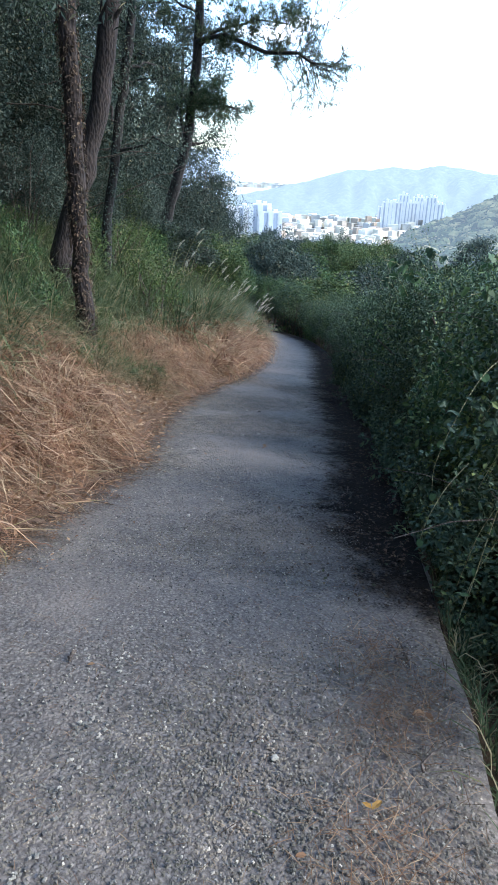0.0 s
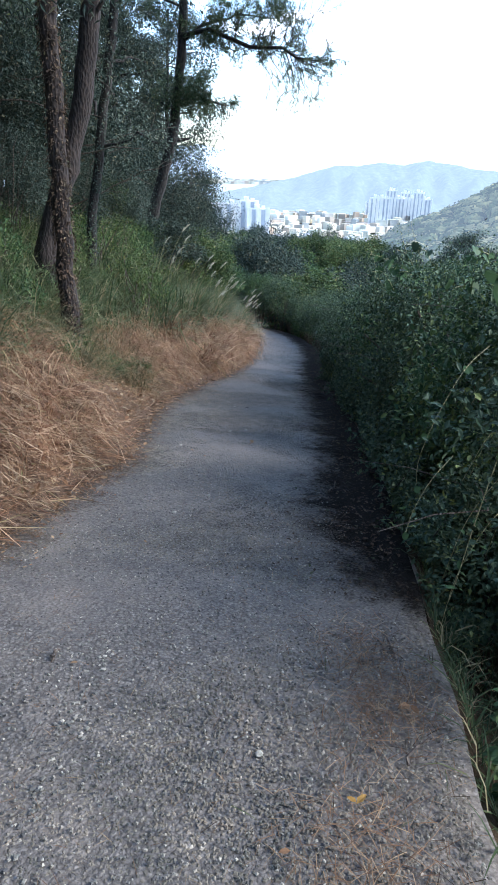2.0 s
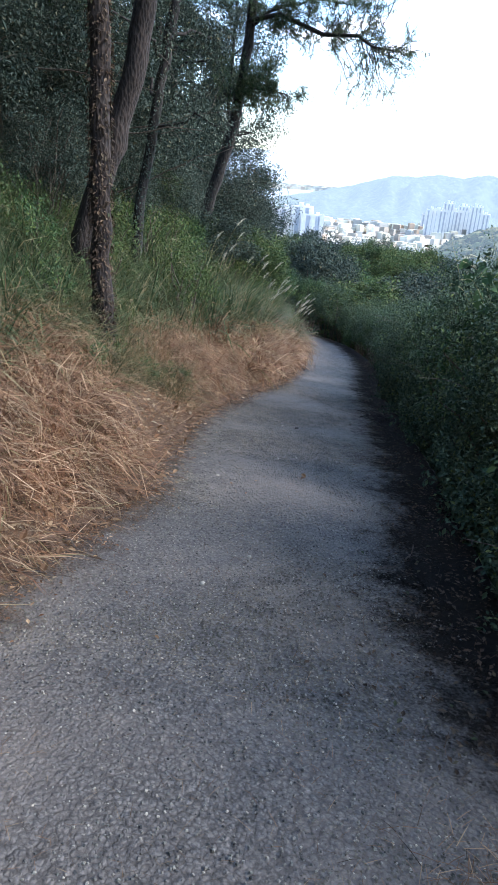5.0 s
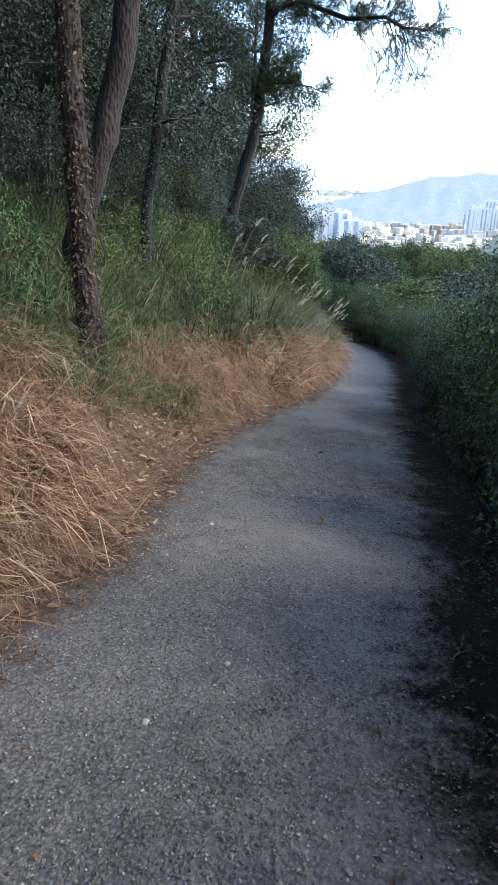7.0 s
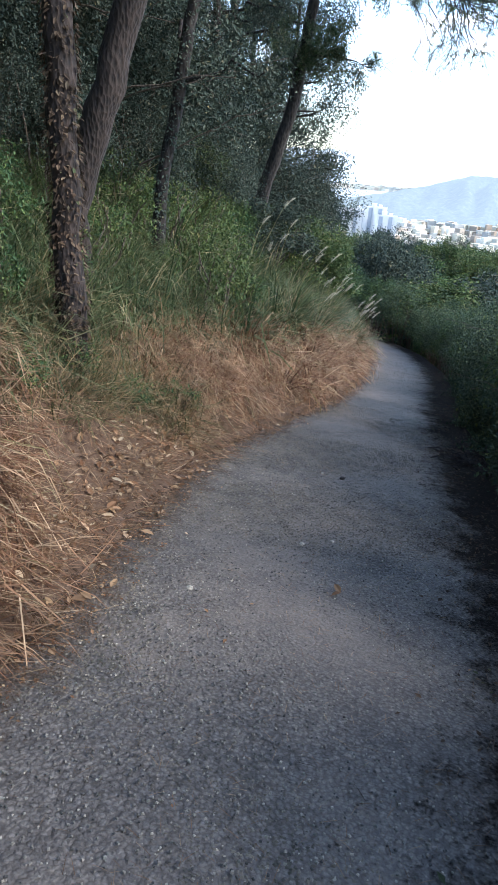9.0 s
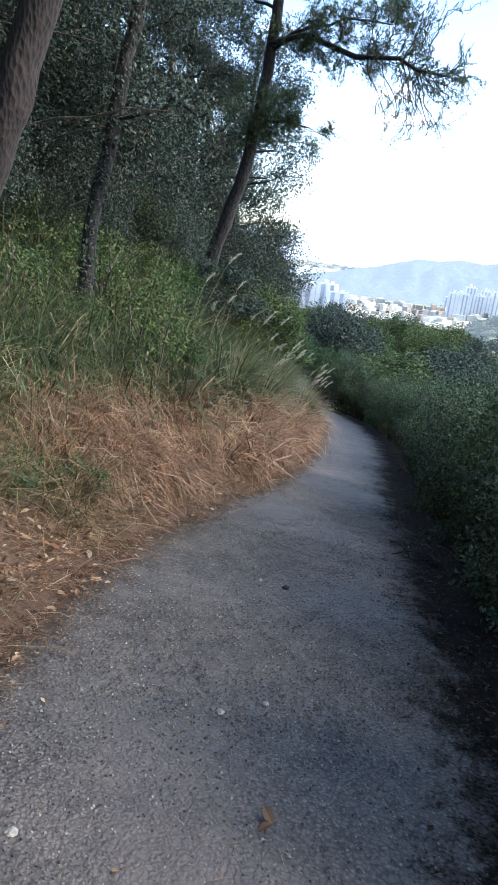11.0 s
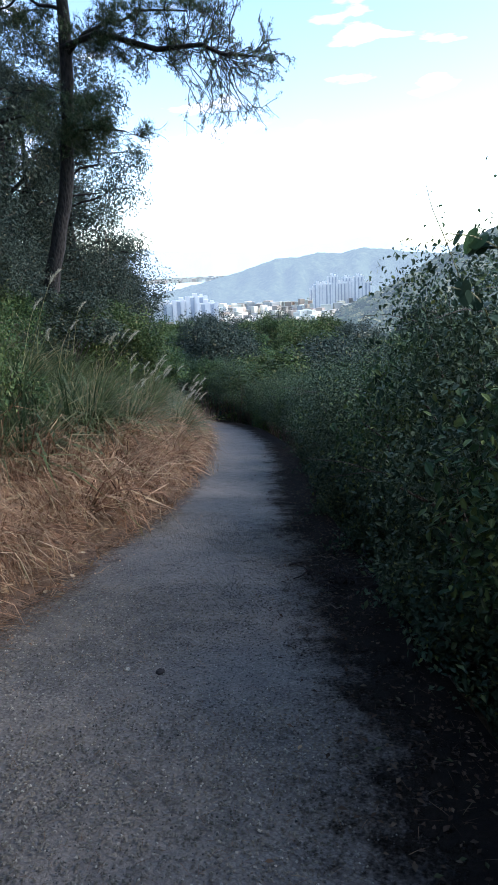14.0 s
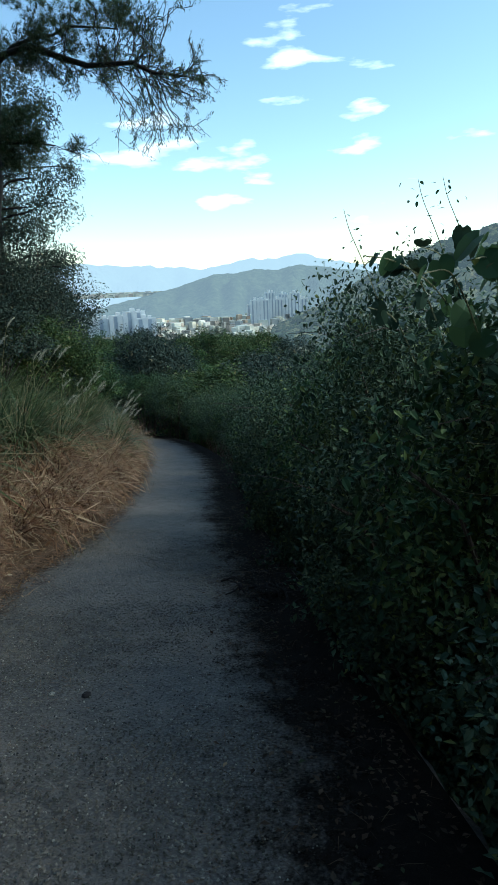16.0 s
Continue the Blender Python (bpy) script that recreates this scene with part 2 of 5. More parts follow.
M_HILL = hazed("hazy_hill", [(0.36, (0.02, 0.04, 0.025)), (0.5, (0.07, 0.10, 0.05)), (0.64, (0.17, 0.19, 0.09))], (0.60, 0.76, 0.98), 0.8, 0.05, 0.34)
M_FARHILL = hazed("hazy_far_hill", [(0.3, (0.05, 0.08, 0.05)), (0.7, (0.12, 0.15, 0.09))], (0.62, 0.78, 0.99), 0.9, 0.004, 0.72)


# ---- mesh helpers ----
def mesh_ob(name, verts, faces, material, parent=None, label="", smooth=False):
    """One mesh object from arrays; faces is one array, or several, of equal-sided faces."""
    groups = faces if isinstance(faces, list) else [faces]
    groups = [np.asarray(g, dtype=np.int32) for g in groups if len(g)]
    me = bpy.data.meshes.new(name)
    verts = np.asarray(verts, dtype=np.float32)
    me.vertices.add(len(verts))
    me.vertices.foreach_set("co", verts.ravel())
    loops = np.concatenate([g.ravel() for g in groups])
    sizes = np.concatenate([np.full(len(g), g.shape[1], dtype=np.int32) for g in groups])
    me.loops.add(len(loops))
    me.loops.foreach_set("vertex_index", loops)
    me.polygons.add(len(sizes))
    me.polygons.foreach_set("loop_start", np.concatenate([[0], np.cumsum(sizes)[:-1]]).astype(np.int32))
    me.polygons.foreach_set("use_smooth", np.full(len(sizes), smooth))
    me.update(calc_edges=True)
    me.materials.append(material)
    ob = new(name, me)
    if parent is not None:
        ob.parent = parent
    if label:
        tagged(ob, label)
    return ob


def part(name, bm, material, parent, label=""):
    me = bpy.data.meshes.new(name)
    bm.to_mesh(me)
    bm.free()
    me.materials.append(material)
    ob = new(name, me)
    ob.parent = parent
    if label:
        tagged(ob, label)
    return ob


def empty(name, place=(0, 0, 0)):
    ob = new(name)
    ob.location = place
    ob.empty_display_size = 0.1
    return ob


def turns(yaw, pitch, roll):
    """Rotation matrices, an array of them: roll about z, then pitch about y, then yaw about z."""
    cy, sy, cp, sp, cr, sr = np.cos(yaw), np.sin(yaw), np.cos(pitch), np.sin(pitch), np.cos(roll), np.sin(roll)
    o, i = np.zeros_like(cy), np.ones_like(cy)
    rz = np.stack([cy, -sy, o, sy, cy, o, o, o, i], -1).reshape(-1, 3, 3)
    ry = np.stack([cp, o, sp, o, i, o, -sp, o, cp], -1).reshape(-1, 3, 3)
    rr = np.stack([cr, -sr, o, sr, cr, o, o, o, i], -1).reshape(-1, 3, 3)
    return rz @ ry @ rr


def scatter(template, places, rot, size):
    """A template (verts, tris) laid at many places."""
    tv, tf = template
    size = np.asarray(size, float)
    size = size[:, None, None] if size.ndim == 1 else size[:, None, :]
    v = np.einsum("nij,nkj->nki", rot, tv[None] * size) + np.asarray(places)[:, None, :]
    f = tf[None] + (np.arange(len(places)) * len(tv))[:, None, None]
    return v.reshape(-1, 3), f.reshape(-1, tf.shape[1])


def join(pieces):
    vs, fs, k = [], [], 0
    for v, f in pieces:
        vs.append(v)
        fs.append(np.asarray(f) + k)
        k += len(v)
    return np.concatenate(vs), np.concatenate(fs)


def tube(points, radii, sides=7, rough=0.0):
    """A tapered tube through points; quads."""
    pts, radii = np.asarray(points, float), np.asarray(radii, float)
    d = np.gradient(pts, axis=0)
    d /= np.linalg.norm(d, axis=1)[:, None] + 1e-9
    ref = np.array([1.0, 0.2, 0.1]) if abs(d[:, 0]).mean() < 0.8 else np.array([0.1, 1.0, 0.2])
    a = np.cross(d, ref)
    a /= np.linalg.norm(a, axis=1)[:, None]
    b = np.cross(d, a)
    ang = np.linspace(0, 2 * np.pi, sides, endpoint=False)
    r = radii[:, None] * (1 + rough * rng.uniform(-1, 1, (len(pts), sides)))
    v = pts[:, None] + r[..., None] * (np.cos(ang)[None, :, None] * a[:, None] + np.sin(ang)[None, :, None] * b[:, None])
    i = np.arange(len(pts) - 1)[:, None] * sides
    j = np.arange(sides)[None]
    k = (j + 1) % sides
    f = np.stack([i + j, i + k, i + sides + k, i + sides + j], -1).reshape(-1, 4)
    return v.reshape(-1, 3), f


def curved(a, b, sag=0.0, n=6, wander=0.0):
    u = np.linspace(0, 1, n)[:, None]
    p = np.asarray(a, float) * (1 - u) + np.asarray(b, float) * u
    p[:, 2] += sag * 4 * (u * (1 - u))[:, 0]
    w = rng.normal(0, 1, (n, 3)) * wander
    w[0] = w[-1] = 0
    return p + w


def blade(width, droop, segs=3):
    """A grass blade 1 long, rising from the origin and bending over towards +x."""
    u = np.linspace(0, 1, segs + 1)
    ang = droop * u ** 1.4
    st = 1.0 / segs
    x = np.concatenate([[0], np.cumsum(np.sin(ang[1:]) * st)])
    z = np.concatenate([[0], np.cumsum(np.cos(ang[1:]) * st)])
    w = width * (1 - u ** 2 * 0.9) * 0.5
    v = []
    for k in range(segs):
        v += [(x[k], -w[k], z[k]), (x[k], w[k], z[k])]
    v.append((x[-1], 0, z[-1]))
    f = []
    for k in range(segs - 1):
        f += [(2 * k, 2 * k + 1, 2 * k + 3), (2 * k, 2 * k + 3, 2 * k + 2)]
    f.append((2 * segs - 2, 2 * segs - 1, 2 * segs))
    return np.array(v, float), np.array(f)


# a small pointed leaf, folded along its rib, 1 long towards +x
LEAF = (np.array([(0, 0, 0), (0.35, 0.26, 0.07), (0.75, 0.19, 0.05), (1.0, 0, -0.06), (0.75, -0.19, 0.05), (0.35, -0.26, 0.07), (0.5, 0, 0.0)], float),
        np.array([(0, 6, 1), (1, 6, 2), (2, 6, 3), (3, 6, 4), (4, 6, 5), (5, 6, 0)]))
LEAF_PLAIN = (np.array([(0, 0, 0), (0.45, 0.28, 0.08), (1.0, 0, -0.06), (0.45, -0.28, 0.08)], float), np.array([(0, 2, 1), (0, 3, 2)]))
LEAF_LONG = (np.array([(0, 0, 0), (0.4, 0.13, 0.05), (1.0, 0, -0.15), (0.4, -0.13, 0.05)], float), np.array([(0, 2, 1), (0, 3, 2)]))
h_ang = np.linspace(0, 2 * np.pi, 13)[:-1]
h_r = 0.5 * (1 - 0.28 * np.cos(h_ang) * -1) * np.where(np.cos(h_ang) < -0.9, 0.55, 1.0)
HEART = (np.vstack([[(0.0, 0, 0.04)], np.stack([h_r * np.cos(h_ang) * 1.15, h_r * np.sin(h_ang), 0.10 * np.abs(np.sin(h_ang)) - 0.12 * np.maximum(np.cos(h_ang), 0)], 1)]),
         np.array([(0, 1 + k, 1 + (k + 1) % 12) for k in range(12)]))
NEEDLES = (np.concatenate([np.array([(0, -0.03, 0), (0, 0.03, 0), (math.cos(a) * math.cos(e), math.sin(a) * math.cos(e), math.sin(e))]) for a, e in
                           [(k * 2.399, 0.15 + 1.2 * ((k * 7) % 10) / 10) for k in range(14)]]), np.arange(42).reshape(-1, 3))
CHIP = (np.array([(-0.5, -0.35, 0), (0.45, -0.4, 0), (0.55, 0.3, 0), (-0.4, 0.42, 0), (-0.3, -0.2, 0.4), (0.3, -0.22, 0.5), (0.28, 0.2, 0.42), (-0.22, 0.25, 0.5)], float),
        np.array([(0, 1, 5), (0, 5, 4), (1, 2, 6), (1, 6, 5), (2, 3, 7), (2, 7, 6), (3, 0, 4), (3, 4, 7), (4, 5, 6), (4, 6, 7)]))


def covered(ob, share):
    """How thickly a loose layer or the painted hedge shade lies, point by point."""
    ob.data.attributes.new("cover", "FLOAT", "POINT").data.foreach_set("value", np.asarray(share, dtype=np.float32).ravel())


# ---- the lie of the land ----
Y_K = [-14, -4, 0, 2.8, 5, 6.2, 7.2, 8.3, 10, 11.5, 13.7, 17.6, 21.7, 26.6, 28.7, 31, 34, 38, 44]
L_K = [-1.5, -1.8, -2.0, -2.05, -2.12, -2.5, -2.68, -2.95, -2.98, -3.0, -3.0, -3.5, -4.2, -5.2, -5.7, -6.8, -9.3, -13.5, -20]
R_K = [0.9, 0.72, 0.58, 0.41, 0.22, 0.08, -0.05, -0.22, -0.5, -0.72, -1.1, -1.5, -2.13, -3.3, -4.0, -5.0, -6.6, -9.5, -15]
y_fine = np.arange(-14, 44.1, 0.2)
ker = np.hanning(9) / np.hanning(9).sum()
l_fine = np.convolve(np.pad(np.interp(y_fine, Y_K, L_K), 4, mode="edge"), ker, "valid")
r_fine = np.convolve(np.pad(np.interp(y_fine, Y_K, R_K), 4, mode="edge"), ker, "valid")


def edge_l(y):
    return np.interp(y, y_fine, l_fine)


def edge_r(y):
    return np.interp(y, y_fine, r_fine)


def path_z(y):
    y = np.clip(y, -60, 46)
    return -0.195 * y + 0.0004 * y * y


def wave(x, y, s, k=0.0):
    return np.sin(x * s + 1.3 * np.sin(y * s * 0.7 + k)) * np.cos(y * s * 1.1 + 0.8 * np.sin(x * s * 0.6 - k))


def smooth01(u):
    u = np.clip(u, 0, 1)
    return u * u * (3 - 2 * u)


AZ_K = [-180, -30, -8, -3, 0.3, 2.5, 4.7, 8, 12, 18, 60, 180]
RIDGE_K = [-75, -75, -60, -36, -21, -16.5, -12, -3, 6, 13.5, 20, -20]


def ground_z(x, y):
    x, y = np.asarray(x, float), np.asarray(y, float)
    el, er, pz = edge_l(y), edge_r(y), path_z(y)
    dl, dr = np.maximum(el - x, 0), np.maximum(x - er, 0)
    bank = np.where(dl < 3.5, 0.66 * dl, 2.31 + 0.42 * (dl - 3.5))
    bank = np.minimum(bank, 2.31 + 0.42 * 30) * (1 - smooth01((y - 30) / 30))
    side = 0.42 * smooth01(dr / 0.3) + 0.30 * np.minimum(dr, 90)
    near = pz - 0.05 + bank - side + (dl > 0) * 0.10 * wave(x, y, 2.1) * smooth01(dl) + (dr > 0) * 0.12 * wave(x, y, 1.7, 2)
    far = -9 - 112 * smooth01((y - 40) / 640) - 0.0 * x
    near = near + (far - near) * smooth01((y - 36) / 40)
    r, az = np.hypot(x, y), np.degrees(np.arctan2(x, y))
    crest = np.interp(az, AZ_K, RIDGE_K)
    bulge = np.exp(-((r - 270) / 95) ** 2) * smooth01((az + 12) / 12) * (np.abs(az) < 120)
    base = np.maximum(near, -121)
    return base + np.maximum(crest - base, 0) * bulge


def spread(lo, hi, fine_lo, fine_hi, step, grow):
    out, s = list(np.arange(fine_lo, fine_hi + step / 2, step)), step
    while out[-1] < hi:
        s *= grow
        out.append(min(out[-1] + s, hi))
    s = step
    while out[0] > lo:
        s *= grow
        out.insert(0, max(out[0] - s, lo))
    return np.array(out)


def grid_faces(nx, ny):
    i, j = np.meshgrid(np.arange(nx - 1), np.arange(ny - 1), indexing="ij")
    a = (i * ny + j).ravel()
    return np.stack([a, a + ny, a + ny + 1, a + 1], 1)


gx = spread(-4700, 4700, -9, 5, 0.2, 1.13)
gy = spread(-900, 4700, -6, 36, 0.22, 1.11)
GX, GY = np.meshgrid(gx, gy, indexing="ij")
gv = np.stack([GX, GY, ground_z(GX, GY)], -1).reshape(-1, 3)
tagged(mesh_ob("ground", gv, grid_faces(len(gx), len(gy)), M_GROUND, smooth=True), "brown earth slope with leaf litter beside the path", "ground", kind="structure")

# the asphalt slab, its right edge standing free above the drop
py = np.arange(-14, 40, 0.2)
u = np.concatenate([[0.0, 0.0], np.linspace(0.0, 1.0, 13), [1.0, 1.0]])
drop = np.concatenate([[0.55, 0.06], np.zeros(13), [0.07, 0.55]])
U, PY = np.meshgrid(u, py, indexing="ij")
el, er = edge_l(PY) - 0.12, edge_r(PY) + 0.025 * wave(PY * 3, PY, 2.3) + 0.012 * wave(PY * 9, PY, 5.0)
PX = el + (er - el) * U
PZ = path_z(PY) - drop[:, None] + 0.012 * wave(PX, PY, 1.6) + 0.02 * np.minimum(0.0, 0.3 - np.abs(U - 0.5)) * 2
PX = PX + 0.01 * (U == 1.0) * (drop[:, None] > 0.06)
tagged(mesh_ob("road", np.stack([PX, PY, PZ], -1).reshape(-1, 3), grid_faces(len(u), len(py)), M_ASPHALT, smooth=True), "worn grey asphalt footpath with loose grit and brown dust", "path", kind="structure")

# the verge of trodden leaf litter along the bank's foot
vu = np.linspace(0, 1, 14)
VU, VY = np.meshgrid(vu, np.arange(-8, 34, 0.12), indexing="ij")
ragged = 0.12 * wave(VY * 2.2, VY, 1.7) + 0.06 * wave(VY * 7, VY, 4.1) + 0.16 * np.exp(-((VY - 4.2) / 1.6) ** 2)
VX = edge_l(VY) - 1.3 + VU * (1.9 + ragged)
VZ = np.where(VX < edge_l(VY) - 0.1, ground_z(VX, VY) + 0.05, path_z(VY) + 0.03 * (1 - VU) + 0.010) + 0.01 * wave(VX * 3, VY * 3, 3.0)
litter = tagged(mesh_ob("verge", np.stack([VX, VY, VZ], -1).reshape(-1, 3), grid_faces(len(vu), VY.shape[1]), M_LITTER, smooth=True), "strip of brown leaf litter along the path's edge", "verge", kind="structure")
covered(litter, 0.75 - 0.47 * smooth01((VX - edge_l(VY) + 0.42) / 0.5) - 0.22 * smooth01((VX - edge_l(VY) - 0.05) / 0.5))


# earth under the hedge, blackened and widened over the path to paint hedge shade
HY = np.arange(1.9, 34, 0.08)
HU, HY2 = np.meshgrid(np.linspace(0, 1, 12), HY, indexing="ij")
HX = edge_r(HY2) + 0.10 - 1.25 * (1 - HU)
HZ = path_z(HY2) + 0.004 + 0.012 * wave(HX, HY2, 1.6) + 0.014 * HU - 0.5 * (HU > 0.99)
humus_shade = tagged(mesh_ob("verge", np.stack([HX, HY2, HZ], -1).reshape(-1, 3), grid_faces(12, len(HY)), M_HUMUS_SHADE, smooth=True), "earth under the hedge with the hedge's shade painted into its dark colour", "verge", kind="structure")
covered(humus_shade, (0.07 + 0.58 * HU ** 1.25 + 0.05 * wave(HY2 * 2.6, HY2, 1.9, 1)) * smooth01((HY2 - 1.6) / 2.6))


# ---- the far view: hills, town, woods ----
def far_ridge(name, dist, az_el, base_z, depth, material, label, seed, rough=0.12):
    """A ridge across the view: its crest given by azimuth and elevation."""
    az = np.linspace(az_el[0][0], az_el[-1][0], 220)
    elv = np.interp(az, [a for a, e in az_el], [e for a, e in az_el])
    r2 = np.random.default_rng(seed)
    jag = sum(np.sin(az * f + r2.uniform(0, 6)) * rough / (1 + 0.4 * k) for k, f in enumerate((0.9, 2.3, 5.1, 11.0, 19.0)))
    crest = dist * np.tan(np.radians(elv + jag * 0.5))
    rows = np.linspace(0, 1, 22)
    A, V = np.meshgrid(np.radians(az), rows, indexing="ij")
    rr = dist - depth * (1 - V) ** 1.15
    fold = (0.15 * np.sin(A * 47 + 6 * V + 2 * np.sin(A * 19 - 4 * V)) + 0.10 * np.sin(A * 113 - 11 * V + 2 * np.sin(A * 41 + 7 * V)) + 0.05 * np.sin(A * 231 + 17 * V)) * np.sin(V * np.pi)
    Z = base_z + (crest[:, None] - base_z) * np.clip(V + fold, -0.05, 1.05)
    v = np.stack([rr * np.sin(A), rr * np.cos(A), Z], -1).reshape(-1, 3)
    return tagged(mesh_ob(name, v, grid_faces(220, 22), material, smooth=True), label, "hill", kind="structure")


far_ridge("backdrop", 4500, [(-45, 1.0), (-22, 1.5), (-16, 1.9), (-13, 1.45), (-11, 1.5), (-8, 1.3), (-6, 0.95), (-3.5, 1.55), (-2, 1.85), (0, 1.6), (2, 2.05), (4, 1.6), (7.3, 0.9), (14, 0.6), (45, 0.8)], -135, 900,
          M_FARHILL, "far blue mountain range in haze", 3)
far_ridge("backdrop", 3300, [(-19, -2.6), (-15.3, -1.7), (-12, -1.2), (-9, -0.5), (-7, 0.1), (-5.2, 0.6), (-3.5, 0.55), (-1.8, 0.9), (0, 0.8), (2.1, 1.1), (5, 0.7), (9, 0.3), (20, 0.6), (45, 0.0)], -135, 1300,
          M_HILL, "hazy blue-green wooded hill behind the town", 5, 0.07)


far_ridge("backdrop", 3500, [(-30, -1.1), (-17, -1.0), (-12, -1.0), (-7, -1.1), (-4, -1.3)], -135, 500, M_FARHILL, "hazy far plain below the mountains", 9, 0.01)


def block_mat(name, colour, stripe):
    m, n, l, p, out = nodes_of(name)
    t = noise_node(n, l, 0.12, 4.0)
    r = ramp_node(n, l, t.outputs["Fac"], [(0.3, tuple(c * 0.85 for c in colour)), (0.7, colour)])
    l.new(r.outputs["Color"], p.inputs["Base Color"])
    p.inputs["Roughness"].default_value = 0.8
    return m


M_WALL_WHITE = block_mat("white_render", (0.80, 0.79, 0.76), 0)
M_WALL_GREY = block_mat("grey_render", (0.42, 0.44, 0.47), 0)
M_ROOF_RED = block_mat("red_roof", (0.44, 0.29, 0.22), 0)
M_ROOF_BLUE = block_mat("blue_roof", (0.20, 0.36, 0.50), 0)
M_WALL_CREAM = block_mat("cream_render", (0.70, 0.60, 0.44), 0)
M_PANE = block_mat("dark_glazing", (0.46, 0.49, 0.53), 0)


def box(bm, x0, y0, z0, x1, y1, z1):
    vs = [bm.verts.new(c) for c in ((x0, y0, z0), (x1, y0, z0), (x1, y1, z0), (x0, y1, z0), (x0, y0, z1), (x1, y0, z1), (x1, y1, z1), (x0, y1, z1))]
    for f in ((0, 3, 2, 1), (4, 5, 6, 7), (0, 1, 5, 4), (1, 2, 6, 5), (2, 3, 7, 6), (3, 0, 4, 7)):
        bm.faces.new([vs[i] for i in f])


def tower(width, deep, high, bays, wall_mat, label):
    """An apartment slab: wall with shallow piers, glazed bays set between them, lift heads on the roof."""
    t = empty("apartment_tower")
    def piece(name, *c):
        bm = bmesh.new()
        box(bm, *c)
        part(name, bm, M_PANE if name == "window_bay" else wall_mat, t)
    piece("wall", -width / 2, 0, 0, width / 2, deep, high)
    for k in range(bays + 1):
        x = -width / 2 + k * width / bays
        piece("pier", x - width / bays * 0.2, -1.6, 0, x + width / bays * 0.2, 0.1, high + 1.5)
    for k in range(bays):
        x = -width / 2 + (k + 0.5) * width / bays
        piece("window_bay", x - width / bays * 0.2, -0.5, 2, x + width / bays * 0.2, 0.05, high - 2)
    piece("roof_house", -width * 0.22, deep * 0.2, high - 0.5, width * 0.05, deep * 0.8, high + 6)
    piece("roof_house", width * 0.15, deep * 0.25, high - 0.5, width * 0.35, deep * 0.7, high + 4)
    return tagged(t, label, "apartment building", "towers of the town")


def place_at(dist, az, z):
    a = math.radians(az)
    return pose(dist * math.sin(a), dist * math.cos(a), z, 0, 0, -az)


CITY = 1500
t_a = tower(30, 14, 66, 4, M_WALL_WHITE, "white high-rise apartment block with dark window bays")
t_b = tower(22, 14, 70, 3, M_WALL_WHITE, "slim white apartment tower with dark window bays")
for src, items in ((t_a, [(-1.2, 72), (0.05, 74), (1.15, 74), (2.1, 73)]), (t_b, [(-1.75, 76), (-0.55, 62), (0.6, 68), (1.6, 64), (-2.1, 90)])):
    for k, (az, down) in enumerate(items):
        m = place_at(CITY + 40 * ((k * 7) % 5), az, -38 - down)
        if k == 0:
            src.matrix_basis = m
        else:
            copy_thing(src, m)
w_a = tower(34, 26, 50, 2, M_WALL_WHITE, "broad white apartment slab with a shaded side")
w_a.matrix_basis = place_at(1250, -12.2, -98)
for az, down, d in ((-13.4, 106, 1300), (-11.3, 110, 1230), (-14.6, 112, 1330), (-15.6, 112, 1340), (-16.6, 116, 1340)):
    copy_thing(w_a, place_at(d, az, -down))


def town_house(w, d, h, wall_mat, roof_mat, label):
    t = empty("town_house")
    bm = bmesh.new()
    box(bm, -w / 2, -d / 2, 0, w / 2, d / 2, h)
    part("wall", bm, wall_mat, t)
    bm = bmesh.new()
    box(bm, -w / 2 - 0.6, -d / 2 - 0.6, h, w / 2 + 0.6, d / 2 + 0.6, h + 0.9)
    part("roof", bm, roof_mat, t)
    bm = bmesh.new()
    box(bm, -w / 5, -d / 5, h + 0.9, w / 6, d / 5, h + 3.2)
    part("stair_head", bm, wall_mat, t)
    return tagged(t, label, "house", "low houses of the town")


kinds = [town_house(14, 12, 12, M_WALL_WHITE, M_WALL_GREY, "white flat-roofed town house"), town_house(16, 11, 9, M_WALL_CREAM, M_ROOF_RED, "cream town house with a red roof"),
         town_house(20, 13, 15, M_WALL_GREY, M_WALL_WHITE, "grey five-storey town block"), town_house(18, 14, 8, M_WALL_WHITE, M_ROOF_BLUE, "white low building with a blue roof")]
r_town = np.random.default_rng(4)
placed = 0
rest = []
for az in np.arange(-17.5, 9.5, 0.3):
    for row in range(6):
        d = 1130 + row * 100 + r_town.uniform(-40, 40)
        a = az + r_town.uniform(-0.15, 0.15)
        m = place_at(d, a, -121 + max(0, row - 1) * 6) @ pose(0, 0, 0, 0, 0, r_town.uniform(-50, 50))
        if row > 1:
            rest.append(m @ Matrix.Diagonal((r_town.uniform(11, 22), r_town.uniform(10, 15), r_town.uniform(8, 18), 1)))
        elif placed < 4:
            kinds[placed].matrix_basis = m
            placed += 1
        else:
            copy_thing(kinds[int(r_town.integers(0, 4))] if r_town.random() < 0.6 else kinds[0], m)
for az in np.arange(-17, -8, 0.25):
    for row in range(3):
        rest.append(place_at(3560 + row * 70, az + r_town.uniform(-.2, .2), -64) @ Matrix.Diagonal((r_town.uniform(24, 60), 20, r_town.uniform(8, 20) + row * 4, 1)))
CUBE = np.array([(x, y, z) for x in (-0.5, 0.5) for y in (-0.5, 0.5) for z in (0, 1)])
CUBE_F = np.array([(0, 1, 3, 2), (4, 6, 7, 5), (0, 4, 5, 1), (2, 3, 7, 6), (1, 5, 7, 3), (0, 2, 6, 4)])
